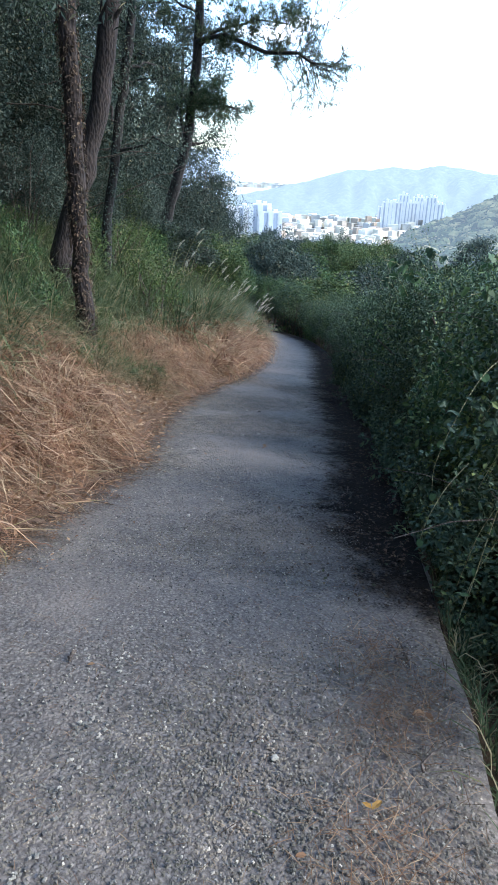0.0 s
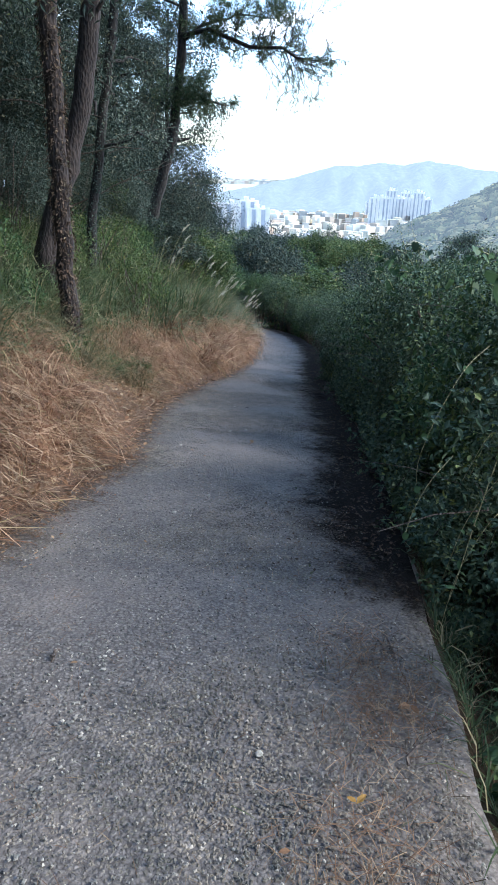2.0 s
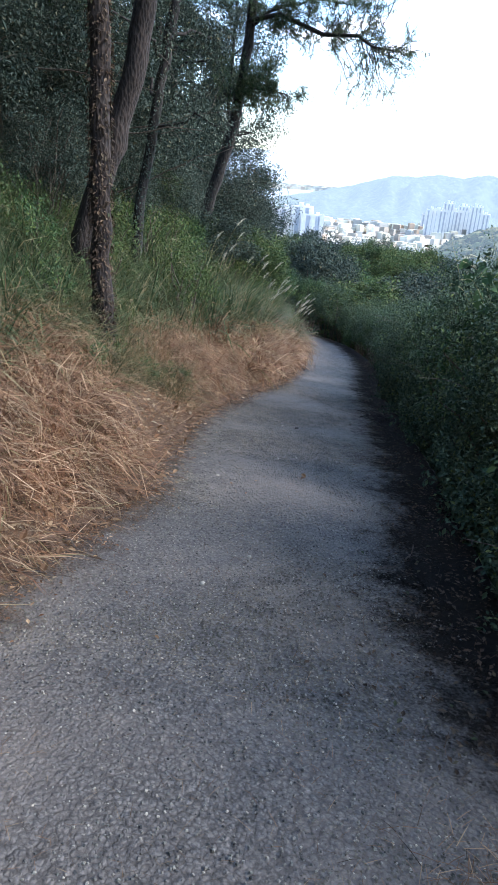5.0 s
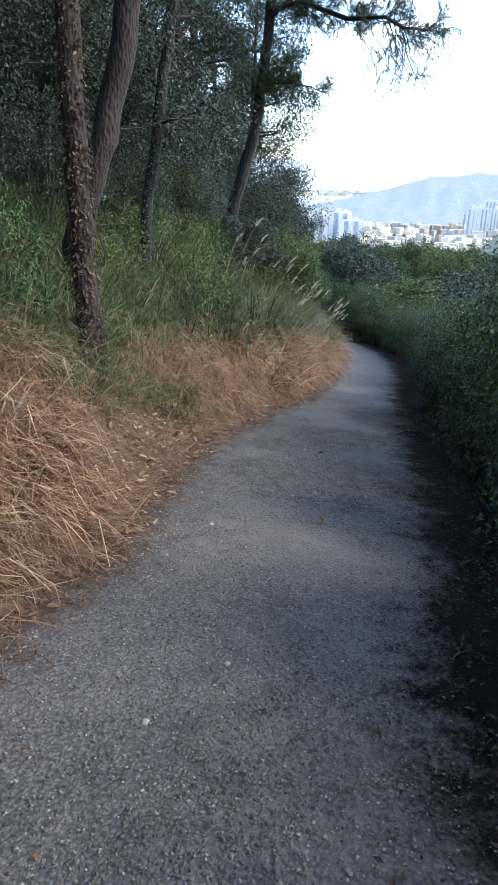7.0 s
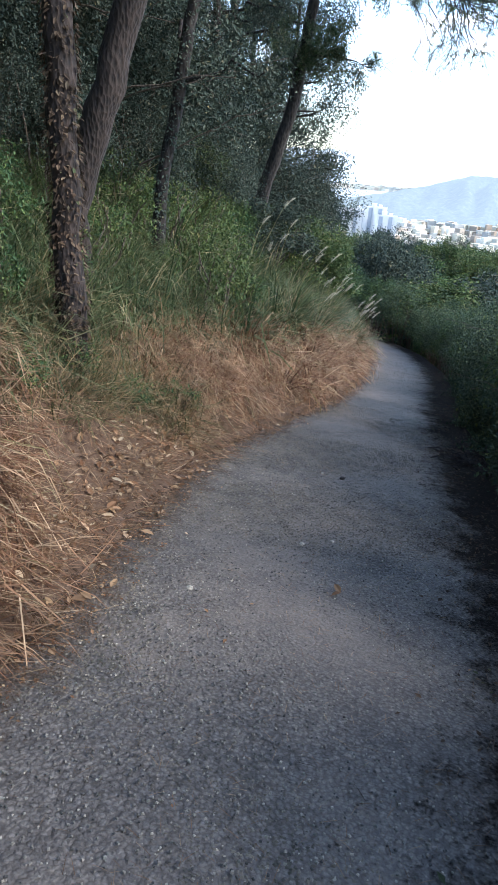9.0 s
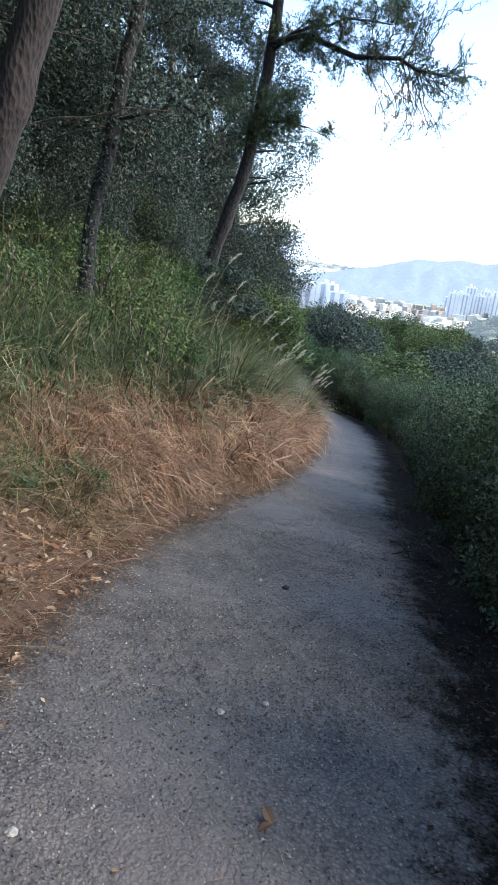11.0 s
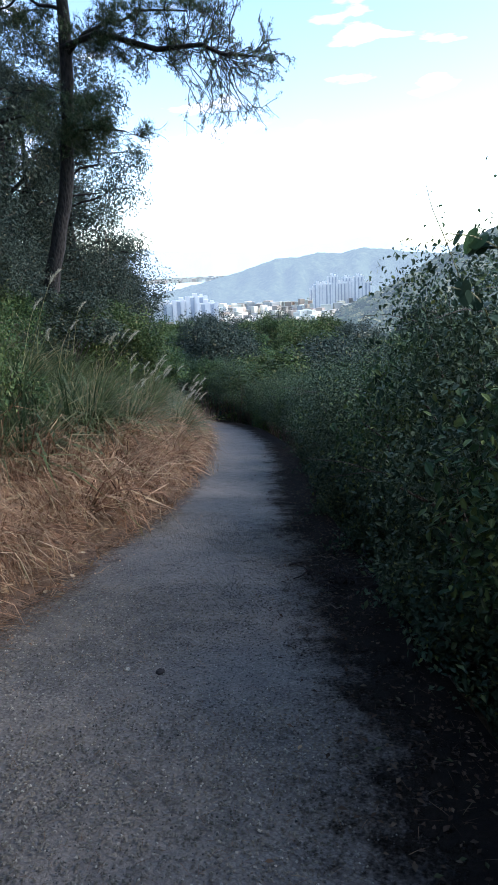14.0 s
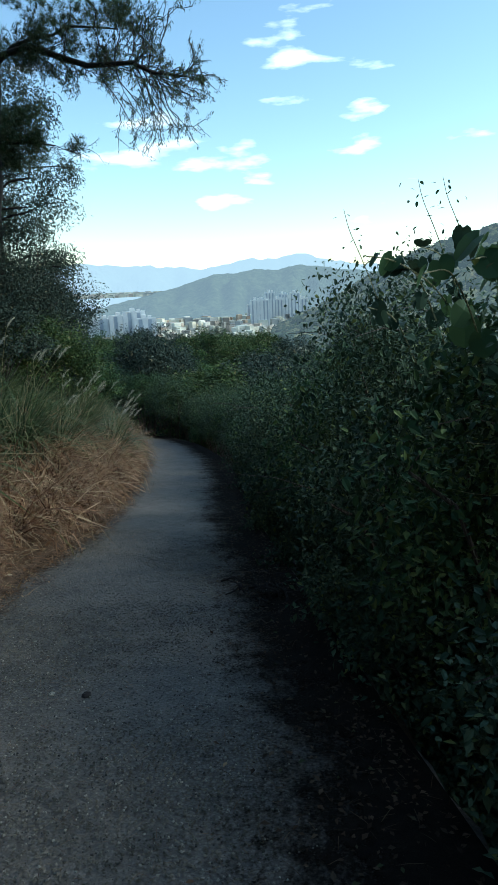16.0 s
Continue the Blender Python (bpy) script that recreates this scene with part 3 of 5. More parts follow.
v, f = join([(CUBE @ np.array(m.to_3x3()).T + np.array(m.translation), CUBE_F) for m in rest])
M_TOWN = leafy("town_walls", [(0.0, (0.80, 0.79, 0.76)), (0.5, (0.74, 0.70, 0.62)), (0.7, (0.5, 0.5, 0.52)), (0.85, (0.55, 0.42, 0.34)), (1.0, (0.82, 0.81, 0.8))], 0.8, 0.0, patch=0.02)
tagged(mesh_ob("far_town", v, f, M_TOWN), "crowded pale buildings of the far town", "buildings", kind="stuff")


# crowns of the wooded slopes: clumps of leaf sprays, one mesh of stuff
def crown_template(seed, leaves, flat=0.8):
    r2 = np.random.default_rng(seed)
    d = r2.normal(0, 1, (leaves, 3))
    d /= np.linalg.norm(d, axis=1)[:, None]
    d[:, 2] = np.abs(d[:, 2]) * 1.1 - 0.25
    lump = 1 + 0.22 * np.sin(d[:, 0] * 5 + seed) * np.cos(d[:, 1] * 4 + seed * 2) + r2.uniform(-0.14, 0.1, leaves)
    p = d * lump[:, None] * np.array([0.5, 0.5, 0.5 * flat])
    yaw, pitch = np.arctan2(d[:, 1], d[:, 0]) + r2.normal(0, 0.6, leaves), r2.uniform(-0.2, 1.2, leaves)
    v, f = scatter(LEAF_PLAIN, p, turns(yaw, pitch, r2.uniform(0, 6, leaves)), r2.uniform(0.10, 0.2, leaves))
    bm = bmesh.new()
    bmesh.ops.create_icosphere(bm, subdivisions=2, radius=0.47)
    hv = np.array([q.co for q in bm.verts])
    hf = np.array([[q.index for q in t.verts] for t in bm.faces])
    bm.free()
    hd = hv / 0.47
    hv = hv * (1 + 0.24 * np.sin(hd[:, 0] * 6 + seed) * np.cos(hd[:, 1] * 5 + seed * 2) + r2.uniform(-0.13, 0.1, len(hv)))[:, None]
    hv[:, 2] *= flat
    return join([(hv, hf), (v, f)])


def woods(name, xs, ys, sizes, material, label, lift=0.3, leaves=110):
    temps = [crown_template(k, leaves) for k in range(3)]
    pieces = []
    for k in range(3):
        sel = np.arange(len(xs)) % 3 == k
        n = sel.sum()
        pos = np.stack([xs[sel], ys[sel], ground_z(xs[sel], ys[sel]) + sizes[sel] * lift], 1)
        pieces.append(scatter(temps[k], pos, turns(rng.uniform(0, 6, n), np.zeros(n), np.zeros(n)), sizes[sel]))
    v, f = join(pieces)
    return tagged(mesh_ob(name, v, f, material), label, "trees", kind="stuff")


n = 4800
az, dist = rng.uniform(-9, 40, n), rng.uniform(86, 330, n)
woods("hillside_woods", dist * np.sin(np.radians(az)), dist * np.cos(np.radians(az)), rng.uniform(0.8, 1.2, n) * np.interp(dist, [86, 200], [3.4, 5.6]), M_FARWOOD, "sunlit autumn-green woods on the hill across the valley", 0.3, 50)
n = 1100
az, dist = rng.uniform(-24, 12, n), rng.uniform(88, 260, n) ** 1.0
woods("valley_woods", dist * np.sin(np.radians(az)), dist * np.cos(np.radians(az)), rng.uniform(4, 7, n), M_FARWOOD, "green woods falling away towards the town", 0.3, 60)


# ---- grass and litter ----
def bank_spots(n, d_lo, d_hi, y_lo, y_hi):
    y = rng.uniform(y_lo, y_hi, n)
    d = rng.uniform(d_lo, d_hi, n)
    x = edge_l(y) - d
    return x, y, d


def tufts(count, blades, d_lo, d_hi, y_lo, y_hi, keep=None):
    x, y, d = bank_spots(count, d_lo, d_hi, y_lo, y_hi)
    if keep is not None:
        s = keep(x, y, d)
        x, y, d = x[s], y[s], d[s]
    k = len(x)
    ox, oy = rng.normal(0, 0.08, k * blades), rng.normal(0, 0.08, k * blades)
    lean = np.arctan2(oy * 9 + np.repeat(rng.normal(0, 0.75, k), blades), ox * 9 + np.repeat(rng.uniform(-0.1, 1.0, k), blades)) + rng.normal(0, 0.4, k * blades)
    return np.repeat(x, blades) + ox, np.repeat(y, blades) + oy, lean, np.repeat(rng.uniform(0.5, 1.4, k), blades)


def grass(name, sets, material, label, long_lo, long_hi, width, droops, tilt=0.35):
    pieces = []
    for bx, by, lean, big in sets:
        for q, dr in enumerate(droops):
            s = np.arange(len(bx)) % len(droops) == q
            n = s.sum()
            pos = np.stack([bx[s], by[s], ground_z(bx[s], by[s]) - 0.02], 1)
            size = rng.uniform(long_lo, long_hi, n) * big[s]
            pieces.append(scatter(blade(width, dr), pos, turns(lean[s], rng.normal(tilt, 0.3, n), rng.normal(0, 0.4, n)), size))
    v, f = join(pieces)
    return tagged(mesh_ob(name, v, f, material), label, "grass", kind="stuff")


def green_tongue(y, d):
    """Where green growth comes down the bank between the dead tufts."""
    return np.exp(-((y - 8.5 + 0.5 * d) / 0.6) ** 2) + np.exp(-((y - 7.0) / 0.8) ** 2) * 0.75


def not_bare(x, y, d):
    """Leaves out the worn slope of bare earth and fallen leaves below the overhanging tufts."""
    return rng.random(len(d)) > 0.93 * np.exp(-((y - 6.9) / 1.15) ** 4) * (d < 0.85)


def dry_here(x, y, d):
    top = 1.45 + 0.25 * np.sin(y * 1.3) + 0.35 * smooth01((y - 12) / 6)
    foot = 0.36 + 0.75 * np.exp(-((y - 6.9) / 1.1) ** 2)
    return (d > foot) & (d < top * rng.uniform(0.75, 1.1, len(d))) & (rng.random(len(d)) > green_tongue(y, d))


DRY_LABEL = "rust-brown dead grass hanging over the bank beside the path"
grass("dry_grass", [tufts(1050, 62, 0.42, 2.0, 1.5, 11.5, dry_here), tufts(220, 14, 0.35, 1.6, -5, 1.5, dry_here)], M_DRY, DRY_LABEL, 0.3, 0.68, 0.0125, (1.7, 2.3, 2.8, 3.3), 0.4)
grass("dry_grass", [tufts(760, 48, 0.36, 2.1, 11.5, 21, dry_here), tufts(260, 26, 0.35, 2.0, 21, 31, dry_here)], M_DRY, DRY_LABEL, 0.4, 0.9, 0.017, (1.3, 1.9, 2.4, 2.9), 0.4)
grass("flattened_grass", [tufts(1500, 14, 0.2, 1.0, 1.0, 30, not_bare), tufts(1000, 26, 0.22, 1.05, 1.5, 9.0, not_bare), tufts(300, 12, 0.1, 0.3, 1.0, 15)], M_DRY, "flattened straw at the foot of the bank", 0.16, 0.40, 0.014, (0.7, 1.2), 1.3)
grass("green_grass", [tufts(2000, 20, 0.9, 4.6, 0.0, 12, lambda x, y, d: rng.random(len(d)) < smooth01((d - 1.0) / 0.7))],
      M_GREENGRASS, "long green grass on the bank under the trees", 0.4, 0.9, 0.014, (0.9, 1.5, 2.1, 2.6), 0.35)


grass("green_grass", [tufts(1000, 24, 1.1, 4.4, 12, 33)], M_GREENGRASS, "long green grass tufts above the dead grass at the bend", 0.5, 1.15, 0.022, (0.8, 1.4, 2.0, 2.5), 0.3)
grass("green_tuft_grass", [tufts(900, 18, 0.3, 1.7, 5.2, 9.8, lambda x, y, d: (rng.random(len(d)) < green_tongue(y, d)) & ((d > 0.75) | (np.abs(y - 8.3) < 0.4)))],
      M_MIXGRASS, "half-dry green grass creeping down between the dead tufts", 0.3, 0.62, 0.011, (0.8, 1.4, 2.0), 0.4)


def strewn(name, template, n, where, size_lo, size_hi, material, label, category, flat=0.25, up=0.006):
    x, y = where(n)
    z = np.where((x > edge_l(y) - 0.1) & (x < edge_r(y)), path_z(y) + 0.012, ground_z(x, y) + 0.065) + up
    k = len(x)
    v, f = scatter(template, np.stack([x, y, z], 1), turns(rng.uniform(0, 6.28, k), rng.normal(0, flat, k), rng.normal(0, flat, k)), rng.uniform(size_lo, size_hi, k))
    return tagged(mesh_ob(name, v, f, material), label, category, kind="stuff")


def on_path(n):
    y = rng.uniform(0.2, 26, n)
    y = np.where(rng.random(n) < 0.6, rng.uniform(0.4, 13, n), y)
    u = rng.uniform(0.02, 0.98, n)
    keep = rng.random(n) > smooth01((u - 0.62) / 0.3) * smooth01((y - 2.2) / 0.8)
    return (edge_l(y) + u * (edge_r(y) - edge_l(y)))[keep], y[keep]


def by_bank(n):
    y = rng.uniform(0.5, 24, n)
    return edge_l(y) - 0.06 - np.abs(rng.normal(0, 0.42, n)) + rng.normal(0, 0.10, n), y


def by_drop(n):
    y = rng.uniform(0.6, 16, n)
    return edge_r(y) - np.abs(rng.normal(0, 0.32, n)) - 0.03, y


def near_path(n):
    y = np.where(rng.random(n) < 0.07, 0.6 - np.abs(rng.normal(0, 1.2, n)), 0.5 + 12.5 * rng.uniform(0, 1, n) ** 1.35)
    u = rng.uniform(0.0, 0.99, n)
    keep = rng.random(n) > smooth01((u - 0.62) / 0.3) * smooth01((y - 2.2) / 0.8)
    return (edge_l(y) + u * (edge_r(y) - edge_l(y)))[keep], y[keep]


FLAKE = (np.array([(-0.5, -0.3, 0), (0.4, -0.42, 0), (0.5, 0.32, 0), (-0.35, 0.4, 0), (-0.2, -0.1, 0.26), (0.25, 0.05, 0.2)], float),
         np.array([(0, 1, 5), (0, 5, 4), (1, 2, 5), (2, 3, 4), (2, 4, 5), (3, 0, 4)]))
strewn("path_gravel", FLAKE, 105000, near_path, 0.006, 0.015, M_CHIPPING, "angular grey chippings worn out of the asphalt", "gravel", 0.22, -0.013)
strewn("path_grit", CHIP, 46000, on_path, 0.004, 0.011, M_STONE, "loose pale grit on the asphalt", "gravel", 0.2, -0.004)
strewn("dead_leaves", LEAF, 3200, by_bank, 0.03, 0.085, M_DEAD, "curled dead leaves along the foot of the bank", "leaves", 0.45, 0.012)
def bare_slope(n):
    y = rng.uniform(5.4, 8.6, n)
    return edge_l(y) - rng.uniform(-0.12, 0.75, n), y


strewn("dead_leaves", LEAF, 170, bare_slope, 0.03, 0.085, M_PALELEAF, "large pale dead leaves on the bare slope of the bank", "leaves", 0.5, 0.02)
strewn("path_leaves", LEAF, 45, on_path, 0.015, 0.035, M_DEAD, "scattered small dead leaves on the path", "leaves", 0.3, 0.006)
NEEDLE = (np.array([(-0.5, -0.012, 0), (-0.5, 0.012, 0), (0.5, 0.0, 0.03), (0, -0.012, 0.06), (0, 0.012, 0.06)], float), np.array([(0, 1, 4), (0, 4, 3), (3, 4, 2)]))
# needles by the hedge take a darker brown that paints in its shade
strewn("needle_litter", NEEDLE, 1500, by_drop, 0.04, 0.11, M_IVY, "pine needles drifted along the path's outer edge, darkened for the hedge's shade", "needles", 0.12)
strewn("path_straw", NEEDLE, 7000, near_path, 0.02, 0.07, M_STRAW, "fine dead pine needles scattered over the asphalt", "needles", 0.15, 0.004)
strewn("bank_straw", NEEDLE, 15000, by_bank, 0.05, 0.24, M_STRAW, "broken straw spilled from the bank onto the path", "straw", 0.15, 0.01)


def foot_of_bank(n):
    y = rng.uniform(0.3, 26, n)
    return edge_l(y) + rng.normal(-0.12, 0.15, n), y


strewn("leaf_crumbs", LEAF_PLAIN, 15000, foot_of_bank, 0.010, 0.03, M_DEAD, "crumbled dead leaves trodden into the path's inner edge", "leaves", 0.2, 0.006)


# ---- shrubs and trees ----
def clump_leaves(centres, radii, per, template, size_lo, size_hi, hang=0.5):
    """Leaves gathered round clump centres, facing out and up, some hanging."""
    n = len(centres) * per
    c, rr = np.repeat(centres, per, 0), np.repeat(radii, per)
    d = rng.normal(0, 1, (n, 3))
    d /= np.linalg.norm(d, axis=1)[:, None]
    p = c + d * (rr * rng.uniform(0.12, 1.0, n) ** 0.7)[:, None]
    yaw = np.arctan2(d[:, 1], d[:, 0]) + rng.normal(0, 1.3, n)
    return scatter(template, p, turns(yaw, rng.normal(hang, 0.75, n), rng.normal(0, 0.9, n)), rng.uniform(size_lo, size_hi, n))


def shrub(name, rx, ry, rz, clumps, per, size_lo, size_hi, material, label, template=LEAF_PLAIN, category="shrub", stems=7, group="", stem_mat=None, sprigs=10, low=-0.25):
    """A bush of arching stems with leaves in clumps over an uneven mound; base at the origin."""
    t = empty(name)
    a, e = rng.uniform(0, 6.28, clumps), np.arcsin(rng.uniform(low, 1, clumps))
    rad = rng.uniform(0.64, 1.05, clumps)
    c = np.stack([rx * np.cos(a) * np.cos(e) * rad, ry * np.sin(a) * np.cos(e) * rad, rz * 0.5 + rz * 0.52 * np.sin(e) * rad], 1)
    mean = (rx + ry + rz / 2) / 3
    v, f = clump_leaves(c, rng.uniform(0.17, 0.34, clumps) * mean, per, template, size_lo, size_hi)
    far_c = c[rng.integers(0, clumps, sprigs)]
    tip = far_c + np.stack([rng.normal(0, 0.25, sprigs), rng.normal(0, 0.25, sprigs), rng.uniform(0.02, 0.16, sprigs)], 1) * mean
    along = (far_c[:, None] + (tip - far_c)[:, None] * np.linspace(0.2, 1, 9)[None, :, None]).reshape(-1, 3)
    k = len(along)
    v2, f2 = scatter(template, along, turns(rng.uniform(0, 6, k), rng.normal(0.1, 0.5, k), rng.normal(0, 0.4, k)), rng.uniform(size_lo, size_hi, k) * 0.55)
    v, f = join([(v, f), (v2, f2)])
    tagged(mesh_ob("foliage", v, f, material, t), kind="stuff")
    for q in range(stems):
        g = c[q * clumps // stems]
        vv, ff = tube(curved((g[0] * 0.15, g[1] * 0.15, -0.25), g, 0.15 * rz, 6, 0.03), np.linspace(0.022, 0.006, 6) * (0.6 + mean * 0.5), 5)
        mesh_ob("stem", vv, ff, stem_mat or M_TWIG, t)
    vs, fs = join([tube(np.array([p, (p + q) / 2 + (0, 0, 0.03), q]), [0.004, 0.003, 0.002], 3) for p, q in zip(far_c, tip)])
    tagged(mesh_ob("sprig_spray", vs, fs, stem_mat or M_TWIG, t), kind="stuff")
    return tagged(t, label, category, group)


def at_ground(x, y, sink=0.0, turn=0.0, s=1.0, tall=1.0):
    return pose(x, y, float(ground_z(x, y)) - sink, 0, 0, turn) @ Matrix.Diagonal((s, s, s * tall, 1))


def leaning(x, y, turn, s, tall, lean):
    """On the slope below the path, its top leaning over towards the path."""
    m = Matrix.Identity(4)
    m[0][2] = -lean
    return pose(x, y, float(ground_z(x, y)) - 0.1) @ m @ pose(0, 0, 0, 0, 0, turn) @ Matrix.Diagonal((s, s, s * tall, 1))


def lay(sources, spots):
    """Copies at all spots but the first of each source, which the source itself takes once it has been copied."""
    first = {}
    for k, m in spots:
        if k in first:
            copy_thing(sources[k], m)
        else:
            first[k] = m
    for k, m in first.items():
        sources[k].matrix_basis = m


HEDGE = "hedge along the drop"
hedge = [shrub("hedge_shrub", 0.95, 1.0, 2.5, 64, 210, 0.024, 0.05, M_LEAF_DARK, "dense dark-green leafy shrub overhanging the path's outer edge", LEAF, group=HEDGE, sprigs=14, low=0.15),
         shrub("hedge_shrub", 0.9, 1.1, 2.6, 64, 230, 0.02, 0.044, M_LEAF_DARK, "dense dark-green leafy shrub with fine leaves and arching shoots", LEAF, group=HEDGE, sprigs=16, low=0.15),
         shrub("hedge_shrub", 1.0, 0.95, 2.4, 60, 190, 0.028, 0.066, M_LEAF_LIGHT, "shrub tangled with lighter green vine leaves", LEAF, group=HEDGE, sprigs=14, low=0.15)]
hedge.append(shrub("hedge_shrub", 1.0, 1.0, 2.5, 95, 90, 0.04, 0.08, M_LEAF_DARK, "dense dark shrub filling the hedge's inner side", LEAF_PLAIN, group=HEDGE, sprigs=16, low=-0.95))
spots = []
r_h = np.random.default_rng(21)
y = 3.1
k = 0
while y < 30:
    tall = (1.06 if y < 4.5 else 1.1 if y < 8.3 else 1.18 if y < 12 else 1.06) * r_h.uniform(0.9, 1.06)
    spots.append((k % 3, leaning(float(edge_r(y)) + float(np.interp(y, [5, 7.8, 9.2, 13], [1.3, 1.28, 1.15, 1.2])) + r_h.uniform(-0.08, 0.1), y, r_h.uniform(0, 360), 1.0, tall, 0.33)))
    spots.append((3, at_ground(float(edge_r(y)) + 2.7 + r_h.uniform(-0.2, 0.2), y + 0.4, 0.1, r_h.uniform(0, 360), 1.25, 1.0)))
    if y > 4:
        spots.append(((k + 2) % 3, at_ground(float(edge_r(y)) + 4.4 + r_h.uniform(-0.3, 0.3), y + 0.2, 0.1, r_h.uniform(0, 360), 1.25, 0.95)))
    y += r_h.uniform(0.95, 1.25)
    k += 1
hedge.append(shrub("hedge_shrub", 0.6, 0.8, 1.3, 80, 150, 0.028, 0.055, M_LEAF_DARK, "low dark shrub filling the foot of the hedge", LEAF_PLAIN, group=HEDGE, sprigs=5, low=-0.8, stem_mat=M_BARK_DARK))
r_k = np.random.default_rng(34)
y = 3.0
while y < 20:
    # recessed rows, added to block sky light leaking in below the hedge
    if y > 4.2:
        spots.append((4, at_ground(float(edge_r(y)) + 1.5 + r_k.uniform(-0.1, 0.1), y + 0.3, 0.1, r_k.uniform(0, 360), 1.2, 1.1)))
    spots.append((4, at_ground(float(edge_r(y)) + 2.15 + r_k.uniform(-0.1, 0.1), y, 0.1, r_k.uniform(0, 360), 1.35, 1.15)))
    if y > 3.6:
        spots.append((4, at_ground(float(edge_r(y)) + 0.62 + r_k.uniform(-0.06, 0.1), y, 0.1, r_k.uniform(0, 360), 1.0, float(np.interp(y, [3.6, 6], [0.85, 1.2])) * r_k.uniform(0.9, 1.15))))
    y += r_k.uniform(0.7, 0.95)
for x, y in ((-5.2, 32.2), (-6.6, 33.6), (-4.4, 33.0), (-8.2, 35.2), (-3.2, 31.5), (-9.8, 36.8), (-5.8, 35), (-7.4, 36.5), (-11.4, 38)):
    spots.append((k % 3, at_ground(x, y, 0.1, r_h.uniform(0, 360), 1.25, 0.95)))
    k += 1
# unseen shrubs right of the view, added to shade the near path
for x, y, s in ((2.5, 1.5, 0.62), (2.35, 0.2, 0.84), (3.6, 2.2, 0.8)):
    spots.append((k % 3, at_ground(x, y, 0.1, k * 50, 1.0, s)))
    k += 1
lay(hedge, spots)

SCRUB = "scrub below the bend"
scrub = [shrub("scrub_bush", 1.6, 1.6, 2.8, 70, 150, 0.07, 0.13, M_SCRUB, "yellowish-green scrub bush on the slope", group=SCRUB, sprigs=14),
         shrub("scrub_bush", 1.8, 1.5, 2.4, 70, 150, 0.07, 0.12, M_LEAF_LIGHT, "vine-covered green bush on the slope", group=SCRUB, sprigs=10),
         shrub("scrub_bush", 1.5, 1.7, 3.2, 70, 150, 0.065, 0.12, M_LEAF_WOOD, "dark rounded bush on the slope", group=SCRUB, sprigs=16)]
spots = []
for k in range(170):
    yy = r_h.uniform(33, 82)
    az = math.radians(r_h.uniform(-19, 12))
    xx = yy * math.tan(az)
    if xx > edge_r(min(yy, 43)) + 0.5 or yy > 44:
        spots.append((k % 3, at_ground(xx, yy, 0.15, r_h.uniform(0, 360), r_h.uniform(1.1, 2.1), r_h.uniform(0.75, 1.05))))
for k in range(34):
    yy = r_h.uniform(15, 33)
    spots.append((k % 3, at_ground(float(edge_l(yy)) - r_h.uniform(2.1, 5.5), yy, 0.2, r_h.uniform(0, 360), r_h.uniform(0.5, 0.95), r_h.uniform(0.7, 1.0))))
lay(scrub, spots)


def tree(name, trunk, radii, limbs, crown, per, clump_r, size_lo, size_hi, leaf_mat, bark_mat, label, template=LEAF_PLAIN, ivy=0, ivy_mat=None, group="trees on the bank", category="tree", hang=0.6):
    """trunk: points from the base up; limbs: lists of points; crown: clump centres. All from the tree's base."""
    t = empty(name)
    tr = np.asarray(trunk, float)
    dense = np.stack([np.interp(np.linspace(0, 1, 26), np.linspace(0, 1, len(tr)), tr[:, q]) for q in range(3)], 1)
    dense[1:-1] += rng.normal(0, 0.012, (24, 3))
    rad = np.interp(np.linspace(0, 1, 26), np.linspace(0, 1, len(radii)), radii)
    v, f = tube(dense, rad, 12, 0.07)
    mesh_ob("trunk", v, f, bark_mat, t, smooth=True)
    for pts, r0 in limbs:
        pts = np.asarray(pts, float)
        v, f = tube(pts, np.linspace(r0, r0 * 0.3, len(pts)), 6, 0.05)
        mesh_ob("limb", v, f, bark_mat, t, smooth=True)
    if len(crown):
        crown = np.asarray(crown, float)
        v, f = clump_leaves(crown, np.full(len(crown), clump_r) * rng.uniform(0.7, 1.3, len(crown)), per, template, size_lo, size_hi, hang)
        mesh_ob("crown", v, f, leaf_mat, t)
    if ivy:
        u = rng.uniform(0.02, 0.75, ivy)
        p = np.stack([np.interp(u, np.linspace(0, 1, 26), dense[:, q]) for q in range(3)], 1)
        r = np.interp(u, np.linspace(0, 1, 26), rad)
        a = rng.uniform(0, 6.28, ivy)
        p += np.stack([np.cos(a) * r * 1.1, np.sin(a) * r * 1.1, np.zeros(ivy)], 1)
        v, f = scatter(LEAF, p, turns(a + rng.normal(0, 0.5, ivy), rng.uniform(0.2, 1.4, ivy), rng.normal(0, 0.4, ivy)), rng.uniform(0.018, 0.06, ivy))
        mesh_ob("ivy", v, f, ivy_mat or M_LEAF_WOOD, t, "climbing ivy leaves on the bark")
    return tagged(t, label, category, group)


